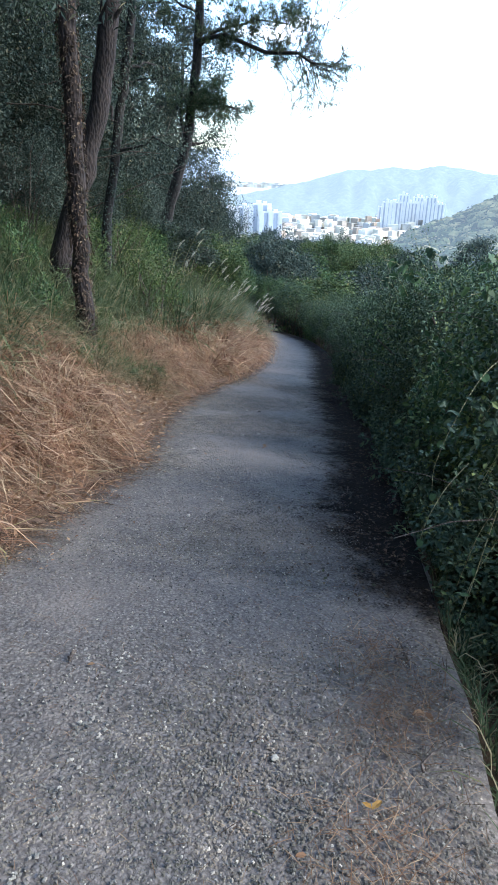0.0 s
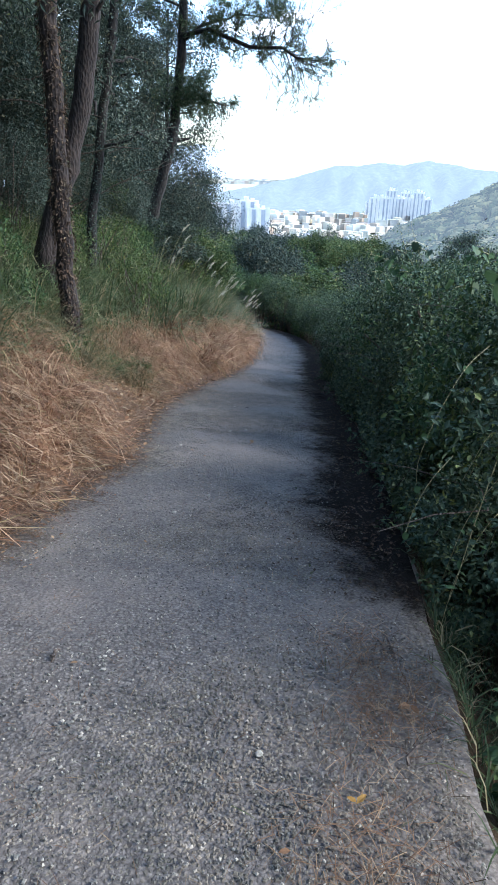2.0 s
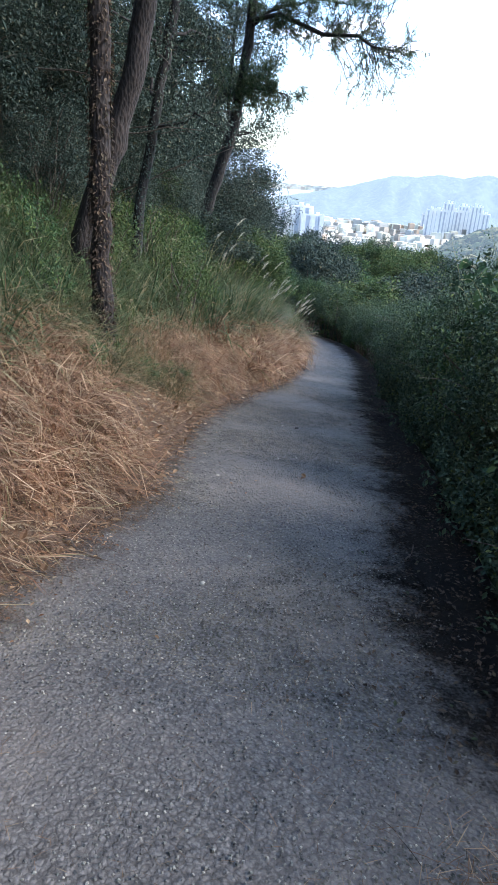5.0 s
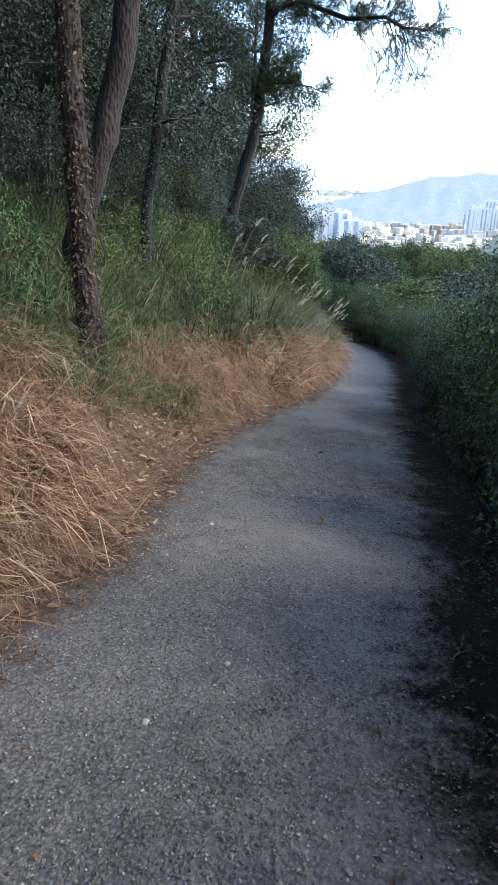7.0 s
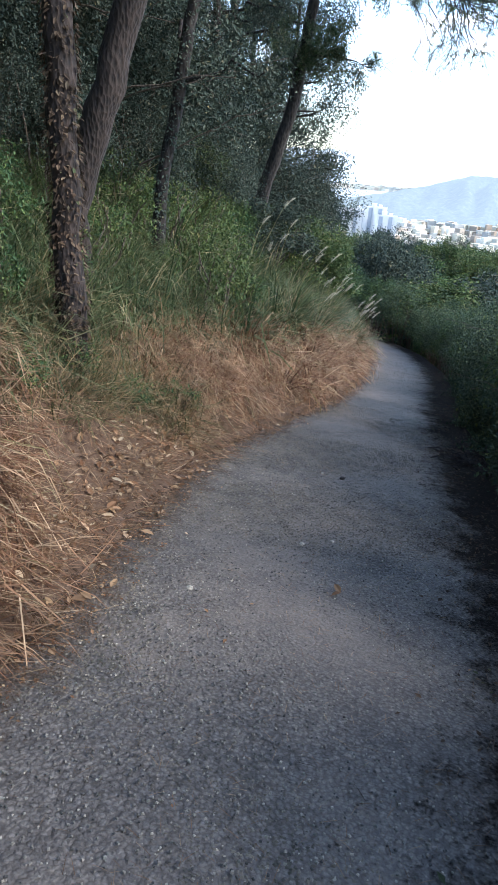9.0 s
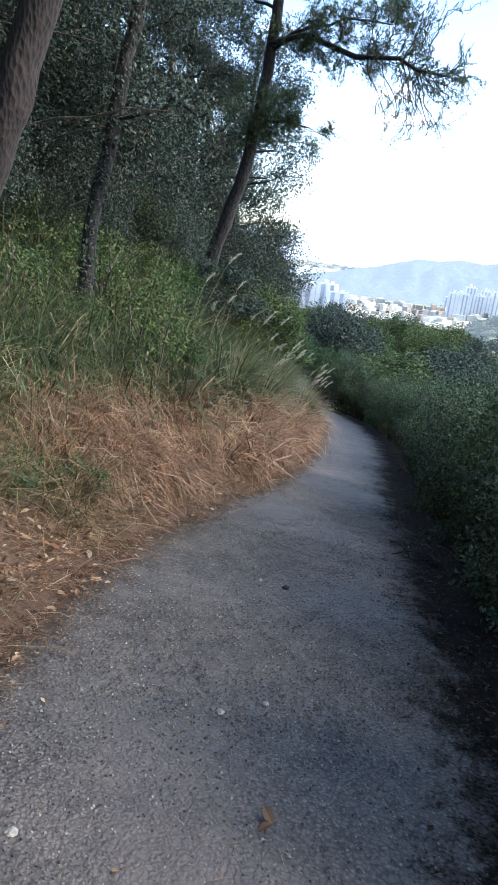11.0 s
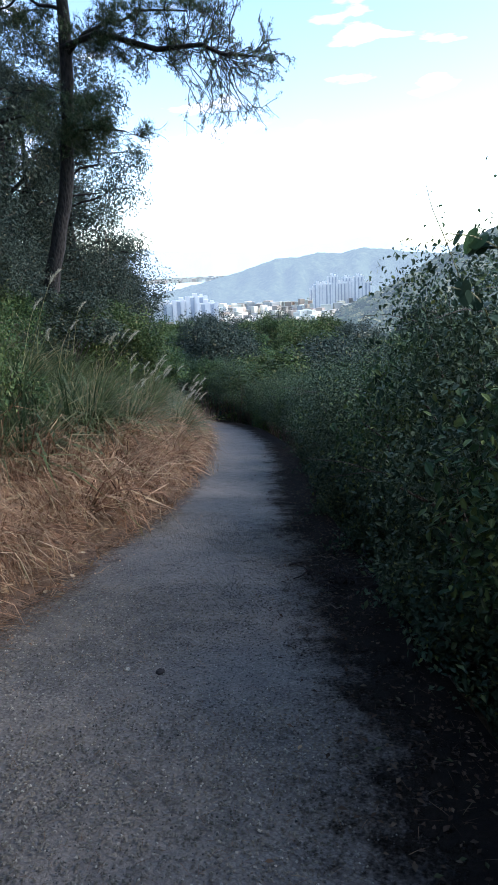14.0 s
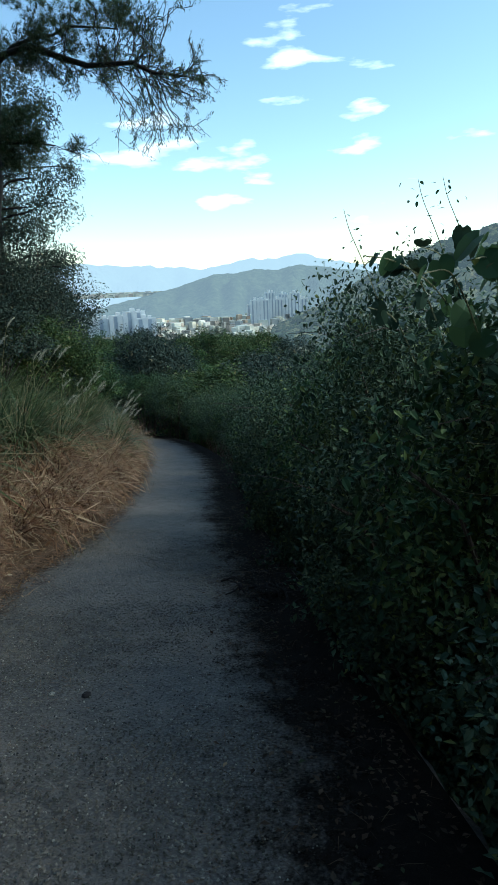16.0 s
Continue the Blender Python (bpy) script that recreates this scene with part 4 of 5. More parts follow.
def spread_limbs(trunk, count, lo, hi, reach, r0, rise=0.5, clumps_each=5, side=None):
    """Limbs off the trunk and the clump centres along their outer halves."""
    tr = np.asarray(trunk, float)
    limbs, crown = [], []
    for k in range(count):
        u = lo + (hi - lo) * (k + rng.uniform(0, 0.8)) / count
        a = np.array([np.interp(u, np.linspace(0, 1, len(tr)), tr[:, q]) for q in range(3)])
        ang = k * 2.4 + rng.uniform(-0.5, 0.5) if side is None else side + rng.normal(0, 0.8)
        ln = reach * rng.uniform(0.6, 1.1) * (1.15 - 0.5 * (u - lo) / (hi - lo))
        b = a + np.array([math.cos(ang) * ln, math.sin(ang) * ln, ln * rise * rng.uniform(0.2, 1.2)])
        pts = curved(a, b, 0.1 * ln, 7, 0.04 * ln)
        limbs.append((pts, r0 * (1.1 - 0.6 * u)))
        for q in range(clumps_each):
            w = rng.uniform(0.35, 1.08)
            crown.append(a + (b - a) * w + rng.normal(0, 0.22 * ln * 0.5, 3))
    return limbs, crown


# the two slender ivy-clad trunks and the leaning one behind them
def rooted(x, y):
    return (x, y, float(ground_z(x, y)) - 0.15)


base = rooted(-3.95, 7.75)
tr = [(0, 0, 0), (-0.03, 0.02, 1.2), (0.0, -0.02, 2.6), (0.06, -0.04, 4.2), (0.1, 0.1, 6.5), (0.0, 0.3, 9.5)]
lb, cr = spread_limbs(tr, 9, 0.68, 1.0, 2.2, 0.05, 0.6, 6)
tree("bank_tree", tr, [0.14, 0.108, 0.103, 0.10, 0.085, 0.05], lb, cr, 230, 0.5, 0.032, 0.066, M_LEAF_WOOD, M_BARK, "slender rough-barked tree with ivy, rooted in the bank", ivy=3400, ivy_mat=M_IVY).location = base
base = rooted(-5.1, 9.3)
tr = [(0, 0, 0), (0.02, 0.0, 0.9), (0.42, 0.05, 1.9), (0.74, 0.1, 2.9), (0.9, 0.1, 3.9), (1.2, 0.3, 6.2), (1.5, 0.5, 10.0)]
lb, cr = spread_limbs(tr, 10, 0.62, 1.0, 2.4, 0.045, 0.6, 6)
tree("bank_tree", tr, [0.22, 0.165, 0.15, 0.14, 0.13, 0.11, 0.05], lb, cr, 230, 0.55, 0.034, 0.07, M_LEAF_WOOD, M_BARK, "thicker leaning tree with reddish scaly bark on the bank").location = base
base = rooted(-5.6, 11.9)
tr = [(0, 0, 0), (0.08, 0.0, 1.2), (0.3, 0.1, 2.6), (0.55, 0.2, 4.2), (0.8, 0.4, 6.5), (0.9, 0.5, 9.5)]
lb, cr = spread_limbs(tr, 10, 0.35, 1.0, 1.6, 0.04, 0.4, 6)
tree("bank_tree", tr, [0.12, 0.09, 0.085, 0.08, 0.06, 0.03], lb, cr, 240, 0.5, 0.034, 0.07, M_LEAF_WOOD, M_BARK_DARK, "slim dark tree wrapped in climbing leaves", ivy=2200).location = base

for x, y, z, dx, dz, ln in ((-4.9, 11.4, 1.7, 0.95, 0.1, 1.3), (-4.7, 12.2, 1.3, 0.9, 0.35, 1.5), (-5.4, 10.8, 2.3, 0.8, -0.1, 1.6), (-5.2, 13.0, 2.0, 1.0, 0.2, 1.8), (-5.6, 12.0, 2.9, 0.9, 0.0, 1.4)):
    t = empty("dead_branch", (x - ln * dx, y, z - ln * dz))
    v, f = tube(curved((0, 0, 0), (ln * 1.6 * dx, -0.2, ln * 1.6 * dz), 0.06, 8, 0.03), np.linspace(0.016, 0.005, 8), 5)
    mesh_ob("shaft", v, f, M_TWIG, t)
    for k in range(4):
        u0 = 0.35 + 0.15 * k
        a = np.array((ln * 1.6 * dx * u0, -0.2 * u0, ln * 1.6 * dz * u0))
        v, f = tube(curved(a, a + np.array((0.35, rng.normal(0, 0.15), rng.normal(0.05, 0.18))), 0.02, 5, 0.015), np.linspace(0.006, 0.002, 5), 4)
        mesh_ob("side_twig", v, f, M_TWIG, t)
    tagged(t, "bare grey dead branch in the shade of the wood", "branch", "dead branches in the wood")

# the pine that leans over the bend of the view, one long limb reaching over the path
bx, by, bz = rooted(-7.85, 20.8)
tr = [(0, 0, 0), (0.35, -0.15, 1.8), (1.15, -0.4, 4.0 + 0.05), (1.55, -0.8, 6.0), (1.8, -1.1, 8.5), (1.9, -1.3, 11.5)]
lb, cr = spread_limbs(tr, 7, 0.62, 1.0, 2.2, 0.06, 0.25, 6)


def rel(x, y, z):
    return np.array((x - bx, y - by, z - bz))


over = [rel(-6.3, 19.9, 4.85), rel(-5.4, 19.6, 4.95), rel(-4.2, 19.4, 4.5), rel(-3.3, 19.2, 4.45), rel(-2.9, 19.0, 4.2), rel(-2.35, 19.0, 4.12)]
low = [rel(-6.7, 20.3, 3.0), rel(-6.2, 20.1, 3.35), rel(-5.6, 19.9, 3.3), rel(-5.1, 19.8, 3.2)]
lb += [(over, 0.07), (low, 0.045)]
for q in range(26):
    w = rng.uniform(0.05, 0.6)
    a = np.array([np.interp(w, np.linspace(0, 1, 6), np.array(over)[:, c]) for c in range(3)])
    cr.append(a + np.array([rng.normal(0.1, 0.35), rng.normal(0, 0.4), rng.uniform(-0.2, 1.2)]))
low_clumps = [rel(-5.9 + rng.normal(0, 0.45), 19.9 + rng.normal(0, 0.4), 3.45 + rng.normal(0, 0.28)) for q in range(22)]
pine = tree("pine_tree", tr, [0.22, 0.18, 0.15, 0.13, 0.10, 0.05], lb, cr + low_clumps, 75, 0.32, 0.10, 0.16, M_NEEDLE, M_BARK_DARK, "dark leaning pine with a long limb across the path", NEEDLES)
pine.location = (bx, by, bz)


def twig_spray(start, heading, length, level, out):
    heading = heading / np.linalg.norm(heading)
    end = start + heading * length
    pts = curved(start, end, -0.06 * length, 5, 0.05 * length)
    out.append(tube(pts, np.linspace(0.010, 0.006, 5) * (0.55 ** (2 - level)) + 0.0015, 4))
    if level > 0:
        for k in range(4):
            s = pts[1 + k] if k < 4 else end
            h = heading + rng.normal(0, 0.65, 3) + np.array([0, 0, -0.15])
            twig_spray(s, h, length * rng.uniform(0.4, 0.7), level - 1, out)


twigs = []
for w in np.linspace(0.1, 1.0, 30):
    a = np.array([np.interp(w, np.linspace(0, 1, 6), np.array(over)[:, c]) for c in range(3)])
    twig_spray(a, np.array([0.7 + rng.normal(0, 0.3), rng.normal(0, 0.5), rng.uniform(-0.9, 0.9)]), rng.uniform(0.4, 0.8), 2, twigs)
for w in (0.45, 0.52, 0.58, 0.64, 0.70, 0.76, 0.82):
    a = np.array([np.interp(w, np.linspace(0, 1, 6), np.array(over)[:, c]) for c in range(3)])
    twig_spray(a, np.array([0.45, rng.normal(0, 0.25), -0.9]), rng.uniform(0.8, 1.15), 2, twigs)
    twig_spray(a, np.array([0.35, rng.normal(0, 0.4), 0.9]), rng.uniform(0.7, 1.1), 2, twigs)
for w in (0.5, 0.8, 1.0):
    a = np.array([np.interp(w, np.linspace(0, 1, 4), np.array(low)[:, c]) for c in range(3)])
    twig_spray(a, np.array([0.9, rng.normal(0, 0.3), rng.uniform(-0.2, 0.3)]), 0.7, 1, twigs)
v, f = join(twigs)
tagged(mesh_ob("twig_spray", v, f, M_BARK_DARK, pine, "bare fine twigs at the limb's end"), kind="stuff")
tips = v[rng.integers(0, len(v), 9500)] + rng.normal(0, 0.02, (9500, 3))
k = len(tips)
v, f = scatter(LEAF_LONG, tips, turns(rng.uniform(0, 6, k), rng.normal(0.8, 0.4, k), rng.normal(0, 0.4, k)), rng.uniform(0.035, 0.075, k))
mesh_ob("twig_leaves", v, f, M_NEEDLE, pine, "sparse drooping leaves on the twigs")

# a small leafy tree on the slope behind the pine
base = rooted(-8.7, 24.2)
tr = [(0, 0, 0), (0.1, 0.0, 1.5), (0.3, 0.1, 3.0), (0.5, 0.1, 5.4), (0.6, 0.1, 8.6)]
lb, cr = spread_limbs(tr, 26, 0.3, 1.0, 2.3, 0.05, 0.3, 8)
tree("bank_tree", tr, [0.13, 0.11, 0.09, 0.06, 0.03], lb, cr, 170, 0.46, 0.08, 0.15, M_LEAF_WOOD, M_BARK_DARK, "small leafy tree on the slope beside the pine", LEAF_LONG, hang=1.0).location = base

# the wood climbing the hill behind
tall = []
for q, (h, mat) in enumerate(((10.0, M_LEAF_WOOD), (12.0, M_LEAF_WOOD), (9.0, M_LEAF_DARK))):
    tr = [(0, 0, 0), (0.1, 0.05, h * 0.25), (0.3 - 0.2 * q, 0.1, h * 0.5), (0.2, 0.3 - 0.2 * q, h * 0.75), (0.1, 0.2, h)]
    lb, cr = spread_limbs(tr, 20, 0.17, 1.0, 2.9, 0.07, 0.35, 5)
    tall.append(tree("woodland_tree", tr, [0.2, 0.17, 0.14, 0.09, 0.03], lb, cr, 360, 0.5, 0.07, 0.13, mat, M_BARK_DARK, "dark leafy tree in the wood on the hillside", LEAF_LONG, ivy=200, hang=1.1))
# trees with negative y stand unseen behind the camera, added to block light
spots = [(-6.4, 6.6), (-7.4, 8.2), (-8.6, 11.2), (-10.3, 13.6), (-10.9, 15.6), (-11.0, 18.7), (-11.5, 22.0), (-10.6, 25.5), (-12.5, 12.0), (-13.5, 17.0), (-7.2, 4.4), (-9.4, 1.0), (-6.6, -1.5), (-8.8, -5.0),
         (-6.2, -7.5), (-12.0, 6.5), (-13.0, -1.0), (-15.5, 9.5), (-16, 21), (-14.5, 26.0), (-10.5, 26.2), (-9.9, 22.6), (-17, 3.5), (-11.5, -9), (-9, -12), (-19, 13), (-19, -4), (-15, -8), (-6.5, -13), (-13, 30), (-3.2, -6.5), (-0.6, -9.5), (1.8, -7.5), (-2.4, -12.5), (2.6, -12), (0.4, -15), (-4.6, -3.6), (4.2, -9.5), (-5, -18), (5.5, -14.5)]
lay(tall, [(k % 3, at_ground(x, y, 0.1, k * 73, rng.uniform(0.85, 1.1), rng.uniform(0.9, 1.1))) for k, (x, y) in enumerate(spots)])

# rounded dark bushes where the wood ends above the bend
ends = [shrub("bank_bush", 1.5, 1.5, 3.0, 90, 260, 0.034, 0.07, M_LEAF_WOOD, "dark twiggy bush at the wood's edge", LEAF_PLAIN, group="bushes at the wood's edge", sprigs=50)]
r_e = np.random.default_rng(8)
spots = [(-7.95, 24.3, 1.25), (-7.6, 22.4, 0.95), (-8.6, 27.0, 1.0), (-10.2, 29.5, 1.15), (-9.0, 23.5, 0.8), (-12.0, 31.5, 1.2), (-7.4, 16.6, 0.7), (-6.9, 13.3, 0.6), (-6.4, 10.4, 0.55), (-8.4, 19.0, 0.8)]
for k in range(48):
    y = r_e.uniform(3, 30)
    spots.append((min(float(edge_l(y)) - 4.4, -0.42 * y - 0.8) - r_e.uniform(0, 7), y, r_e.uniform(0.7, 1.5)))
lay(ends, [(0, at_ground(x, y, 0.2, k * 77, s * 1.15, 1.0)) for k, (x, y, s) in enumerate(spots)])


# ---- plants on the bank and the drop ----
weed_a = shrub("bank_weed", 0.5, 0.5, 0.8, 40, 30, 0.025, 0.06, M_LEAF_LIGHT, "low broad-leaved green weeds among the bank grass", LEAF, "weed", 5, "weeds on the bank", sprigs=6)
weed_b = shrub("bank_weed", 0.45, 0.55, 1.0, 40, 30, 0.022, 0.05, M_SCRUB, "dark green leafy weeds under the trees", LEAF, "weed", 5, "weeds on the bank", sprigs=8)
r_w = np.random.default_rng(31)
spots = []
for k in range(110):
    y = r_w.uniform(2.0, 31)
    d = r_w.uniform(1.5, 4.2) if y < 18 else r_w.uniform(1.9, 5.0)
    spots.append((k % 2, at_ground(float(edge_l(y)) - d, y, 0.08, r_w.uniform(0, 360), r_w.uniform(0.6, 1.25), r_w.uniform(0.8, 1.3))))
for y, d in ((8.0, 0.75), (7.5, 1.1), (8.6, 0.55), (6.6, 1.0)):
    spots.append((0, at_ground(float(edge_l(y)) - d, y, 0.08, y * 70, 0.55, 0.8)))
lay([weed_a, weed_b], spots)


def plume_grass(x, y, count, tallest):
    """A tuft of silver-grass: arching leaves and pale feathery heads bent over by the wind."""
    t = empty("silver_grass", (x, y, float(ground_z(x, y))))
    n = 420
    for q, dr in enumerate((0.9, 1.5, 2.1)):
        a = rng.uniform(0, 6.28, n // 3)
        v, f = scatter(blade(0.014, dr, 4), np.stack([np.cos(a) * 0.1, np.sin(a) * 0.1, np.zeros(len(a))], 1) * rng.uniform(0, 1.6, (len(a), 1)), turns(a, rng.normal(0.25, 0.15, len(a)), rng.normal(0, 0.3, len(a))), rng.uniform(0.8, 1.35, len(a)))
        tagged(mesh_ob("leaf_blades", v, f, M_GREENGRASS, t), kind="stuff")
    for k in range(count):
        a = rng.normal(0.2, 0.6)
        h = tallest * rng.uniform(0.7, 1.0)
        top = np.array([math.cos(a) * 0.4 * h + rng.normal(0, 0.12), math.sin(a) * 0.3 + rng.normal(0, 0.2), h])
        pts = curved((rng.normal(0, 0.08), rng.normal(0, 0.08), 0), top, 0.12, 7)
        v, f = tube(pts, np.linspace(0.006, 0.003, 7), 4)
        mesh_ob("stalk", v, f, M_VINE, t)
        u = rng.uniform(0, 1, 150)
        head = top - np.array([0, 0, 0.02]) + np.outer(u, np.array([0.10 + 0.06 * math.cos(a), 0.05 * math.sin(a), 0.24])) - np.outer(u ** 2, (0, 0, 0.09))
        b = a + rng.normal(0, 0.9, 150)
        v, f = scatter(blade(0.05, 0.9, 2), head, turns(b, rng.normal(0.45, 0.2, 150), rng.normal(0, 1, 150)), rng.uniform(0.05, 0.10, 150) * (1.15 - u * 0.6))
        mesh_ob("plume", v, f, M_PLUME, t, "pale feathery flower head")
    return tagged(t, "silver-grass tuft with pale feathery plumes on the bank", "grass", "silver-grass on the bank")


for x, y, count, tallest in ((-4.35, 14.3, 3, 1.5), (-4.2, 15.4, 3, 1.25), (-4.25, 18.6, 6, 1.2), (-4.45, 19.3, 6, 1.25), (-4.9, 18.6, 5, 1.5), (-5.1, 19.8, 5, 1.3), (-4.7, 17.6, 3, 1.35), (-5.3, 17.2, 2, 1.6), (-5.5, 20.8, 3, 1.2), (-5.0, 13.6, 2, 1.7), (-5.4, 16.0, 2, 1.6)):
    plume_grass(x, y, count, tallest)

# the weedy fringe below the path's free edge
n = 6500
fy = rng.uniform(0.3, 4.4, n)
fx = edge_r(fy) + rng.uniform(0.03, 1.5, n)
pieces = []
for q, dr in enumerate((0.7, 1.3, 1.9)):
    s = np.arange(n) % 3 == q
    pieces.append(scatter(blade(0.03, dr), np.stack([fx[s], fy[s], ground_z(fx[s], fy[s])], 1), turns(rng.uniform(0, 6.28, s.sum()), rng.normal(0.3, 0.25, s.sum()), rng.normal(0, 0.3, s.sum())), rng.uniform(0.1, 0.3, s.sum())))
v, f = join(pieces)
tagged(mesh_ob("edge_grass", v, f, M_GREENGRASS), "fresh green grass growing below the path's edge", "grass", kind="stuff")


def herb(x, y, tall, stalks):
    """An upright herb with pairs of pointed toothed leaves up its stalks."""
    t = empty("tall_herb", (x, y, float(ground_z(x, y)) - 0.03))
    for k in range(stalks):
        a = rng.uniform(0, 6.28)
        h = tall * rng.uniform(0.65, 1.0)
        pts = curved((0.03 * math.cos(a), 0.03 * math.sin(a), 0), (0.22 * h * math.cos(a), 0.22 * h * math.sin(a), h), 0.02, 7, 0.008)
        v, f = tube(pts, np.linspace(0.006, 0.003, 7), 5)
        mesh_ob("stalk", v, f, M_VINE, t)
        u = np.repeat(np.linspace(0.25, 1.0, 11), 4)
        p = np.stack([np.interp(u, np.linspace(0, 1, 7), pts[:, c]) for c in range(3)], 1)
        yaw = np.tile([0, 1.57, 3.14, 4.71], 11) + np.repeat(np.arange(11) * 0.8, 4) + rng.normal(0, 0.5, 44)
        v, f = scatter(LEAF, p, turns(yaw, rng.normal(0.2, 0.45, 44), rng.normal(0, 0.45, 44)), np.repeat(np.interp(np.linspace(0.25, 1, 11), [0.2, 0.6, 1.0], [0.065, 0.08, 0.035]), 4) * rng.uniform(0.8, 1.1, 44))
        mesh_ob("leaves", v, f, M_LEAF_LIGHT, t)
    return tagged(t, "fresh green leafy herb standing below the path's edge", "herb", "herbs at the drop")


for x, y, tall, st in ((0.68, 1.85, 0.72, 3), (0.86, 1.95, 0.82, 3), (0.82, 1.5, 0.5, 3), (1.05, 1.65, 0.6, 4), (0.74, 1.15, 0.42, 3), (0.95, 1.2, 0.45, 4), (0.72, 0.75, 0.36, 3), (1.0, 2.35, 0.8, 3), (0.8, 1.7, 0.6, 4), (0.95, 1.45, 0.5, 4), (1.15, 1.9, 0.7, 4), (0.85, 0.95, 0.4, 4)):
    herb(x, y, tall, st)


def vine(points, r0, leaves, size, label, template=HEART, mat=None, hang=0.7):
    """A trailing stem through points, with leaves along it."""
    t = empty("vine", points[0])
    pts = np.asarray(points, float) - np.asarray(points[0])
    k = len(pts)
    fine = np.stack([np.interp(np.linspace(0, k - 1, 5 * k), np.arange(k), pts[:, c]) for c in range(3)], 1)
    ker5 = np.ones(5) / 5
    fine = np.stack([np.convolve(np.pad(fine[:, c], 2, mode="edge"), ker5, "valid") for c in range(3)], 1)
    v, f = tube(fine, np.linspace(r0, r0 * 0.5, len(fine)), 5)
    mesh_ob("stem", v, f, M_VINE, t)
    for q in range(leaves):
        u = rng.uniform(0.15, 1.0)
        p = np.array([np.interp(u, np.linspace(0, 1, len(fine)), fine[:, c]) for c in range(3)]) + rng.normal(0, 0.03, 3)
        v, f = scatter(template, p[None], turns(rng.uniform(0, 6.28, 1), rng.normal(hang, 0.5, 1), rng.normal(0, 0.4, 1)), rng.uniform(0.7, 1.1, 1) * size)
        mesh_ob("leaf", v, f, mat or M_LEAF_LIGHT, t)
    return tagged(t, label, "vine", "vines over the hedge")


vine([(0.55, 3.3, 0.75), (0.42, 3.15, 0.66), (0.30, 3.0, 0.42), (0.25, 2.95, 0.24), (0.26, 2.93, 0.12)], 0.0028, 2, 0.05, "bare yellowish vine stem arching out of the hedge")
vine([(0.3, 9.4, 0.1), (0.1, 9.3, 0.35), (-0.12, 9.25, 0.48), (-0.28, 9.2, 0.5)], 0.006, 6, 0.11, "large heart-shaped vine leaves climbing over the hedge", hang=1.0)
vine([(0.45, 3.2, 0.2), (0.33, 3.05, 0.1), (0.26, 2.98, -0.05), (0.24, 2.95, -0.16)], 0.003, 3, 0.045, "thin dead vine hanging over the path's edge")
vine([(0.6, 2.9, 0.35), (0.52, 2.75, 0.05), (0.47, 2.65, -0.2), (0.44, 2.6, -0.3)], 0.003, 12, 0.045, "trailing shoot with small leaves below the hedge", LEAF)
for k in range(11):
    vy = rng.uniform(2.9, 3.9)
    vx, vz = float(edge_r(vy)) + rng.uniform(0.1, 0.75), rng.uniform(-0.1, 0.65)
    fall, out = rng.uniform(0.3, 0.6), rng.uniform(0.05, 0.25)
    vine([(vx + 0.2, vy + 0.25, vz + 0.05), (vx + 0.08, vy + 0.05, vz + 0.06), (vx - out * 0.6, vy - 0.08, vz - fall * 0.35), (vx - out, vy - 0.12, vz - fall)], 0.0022, int(rng.integers(4, 12)), 0.032, "thin dry tendril with small leaves hanging from the hedge", LEAF)
# leaves beyond y 8 take a darker colour, painting their backlit silhouette
for px, py_, pz_, n_l, sz in ((-0.05, 9.4, 0.42, 7, 0.17), (0.15, 9.6, 0.5, 7, 0.18), (0.4, 9.7, 0.55, 8, 0.18), (-0.2, 9.2, 0.2, 5, 0.13), (0.55, 8.9, 0.45, 7, 0.17), (0.7, 5.4, 0.95, 6, 0.13), (0.9, 4.8, 1.0, 7, 0.14)):
    vine([(px + 0.35, py_ + 0.3, pz_ - 0.5), (px + 0.2, py_ + 0.15, pz_ - 0.2), (px + 0.08, py_, pz_), (px - 0.08, py_ - 0.08, pz_ + 0.05)], 0.006, n_l + 2, sz * 0.62, "large heart-shaped vine leaves climbing over the hedge", mat=M_LEAF_DARK if py_ > 8 else None, hang=1.0)
for px, py_, pz_, n_l, sz in ((0.66, 3.7, 1.0, 5, 0.13), (0.84, 3.6, 1.06, 6, 0.15), (1.0, 3.5, 0.88, 6, 0.16), (1.12, 3.7, 1.05, 6, 0.16), (0.95, 4.6, 1.05, 6, 0.15), (0.55, 4.9, 0.8, 5, 0.11), (-0.12, 8.3, 0.42, 5, 0.13), (0.05, 8.35, 0.46, 5, 0.14), (0.2, 8.4, 0.42, 5, 0.14)):
    vine([(px + 0.3, py_ + 0.3, pz_ - 0.4), (px + 0.16, py_ + 0.12, pz_ - 0.15), (px + 0.05, py_, pz_), (px - 0.08, py_ - 0.1, pz_ - 0.02)], 0.005, n_l, sz, "broad lobed climbing leaves spread over the hedge top", hang=0.9)
for px, py_, pz_ in ((-0.3, 9.5, 0.35), (0.12, 9.6, 0.5), (0.28, 9.7, 0.52)):
    vine([(px + 0.15, py_, pz_ - 0.1), (px + 0.05, py_, pz_ + 0.15), (px - 0.02, py_, pz_ + 0.3), (px - 0.05, py_, pz_ + 0.42)], 0.003, 14, 0.035, "thin shoot standing above the hedge with tiny leaves", LEAF)
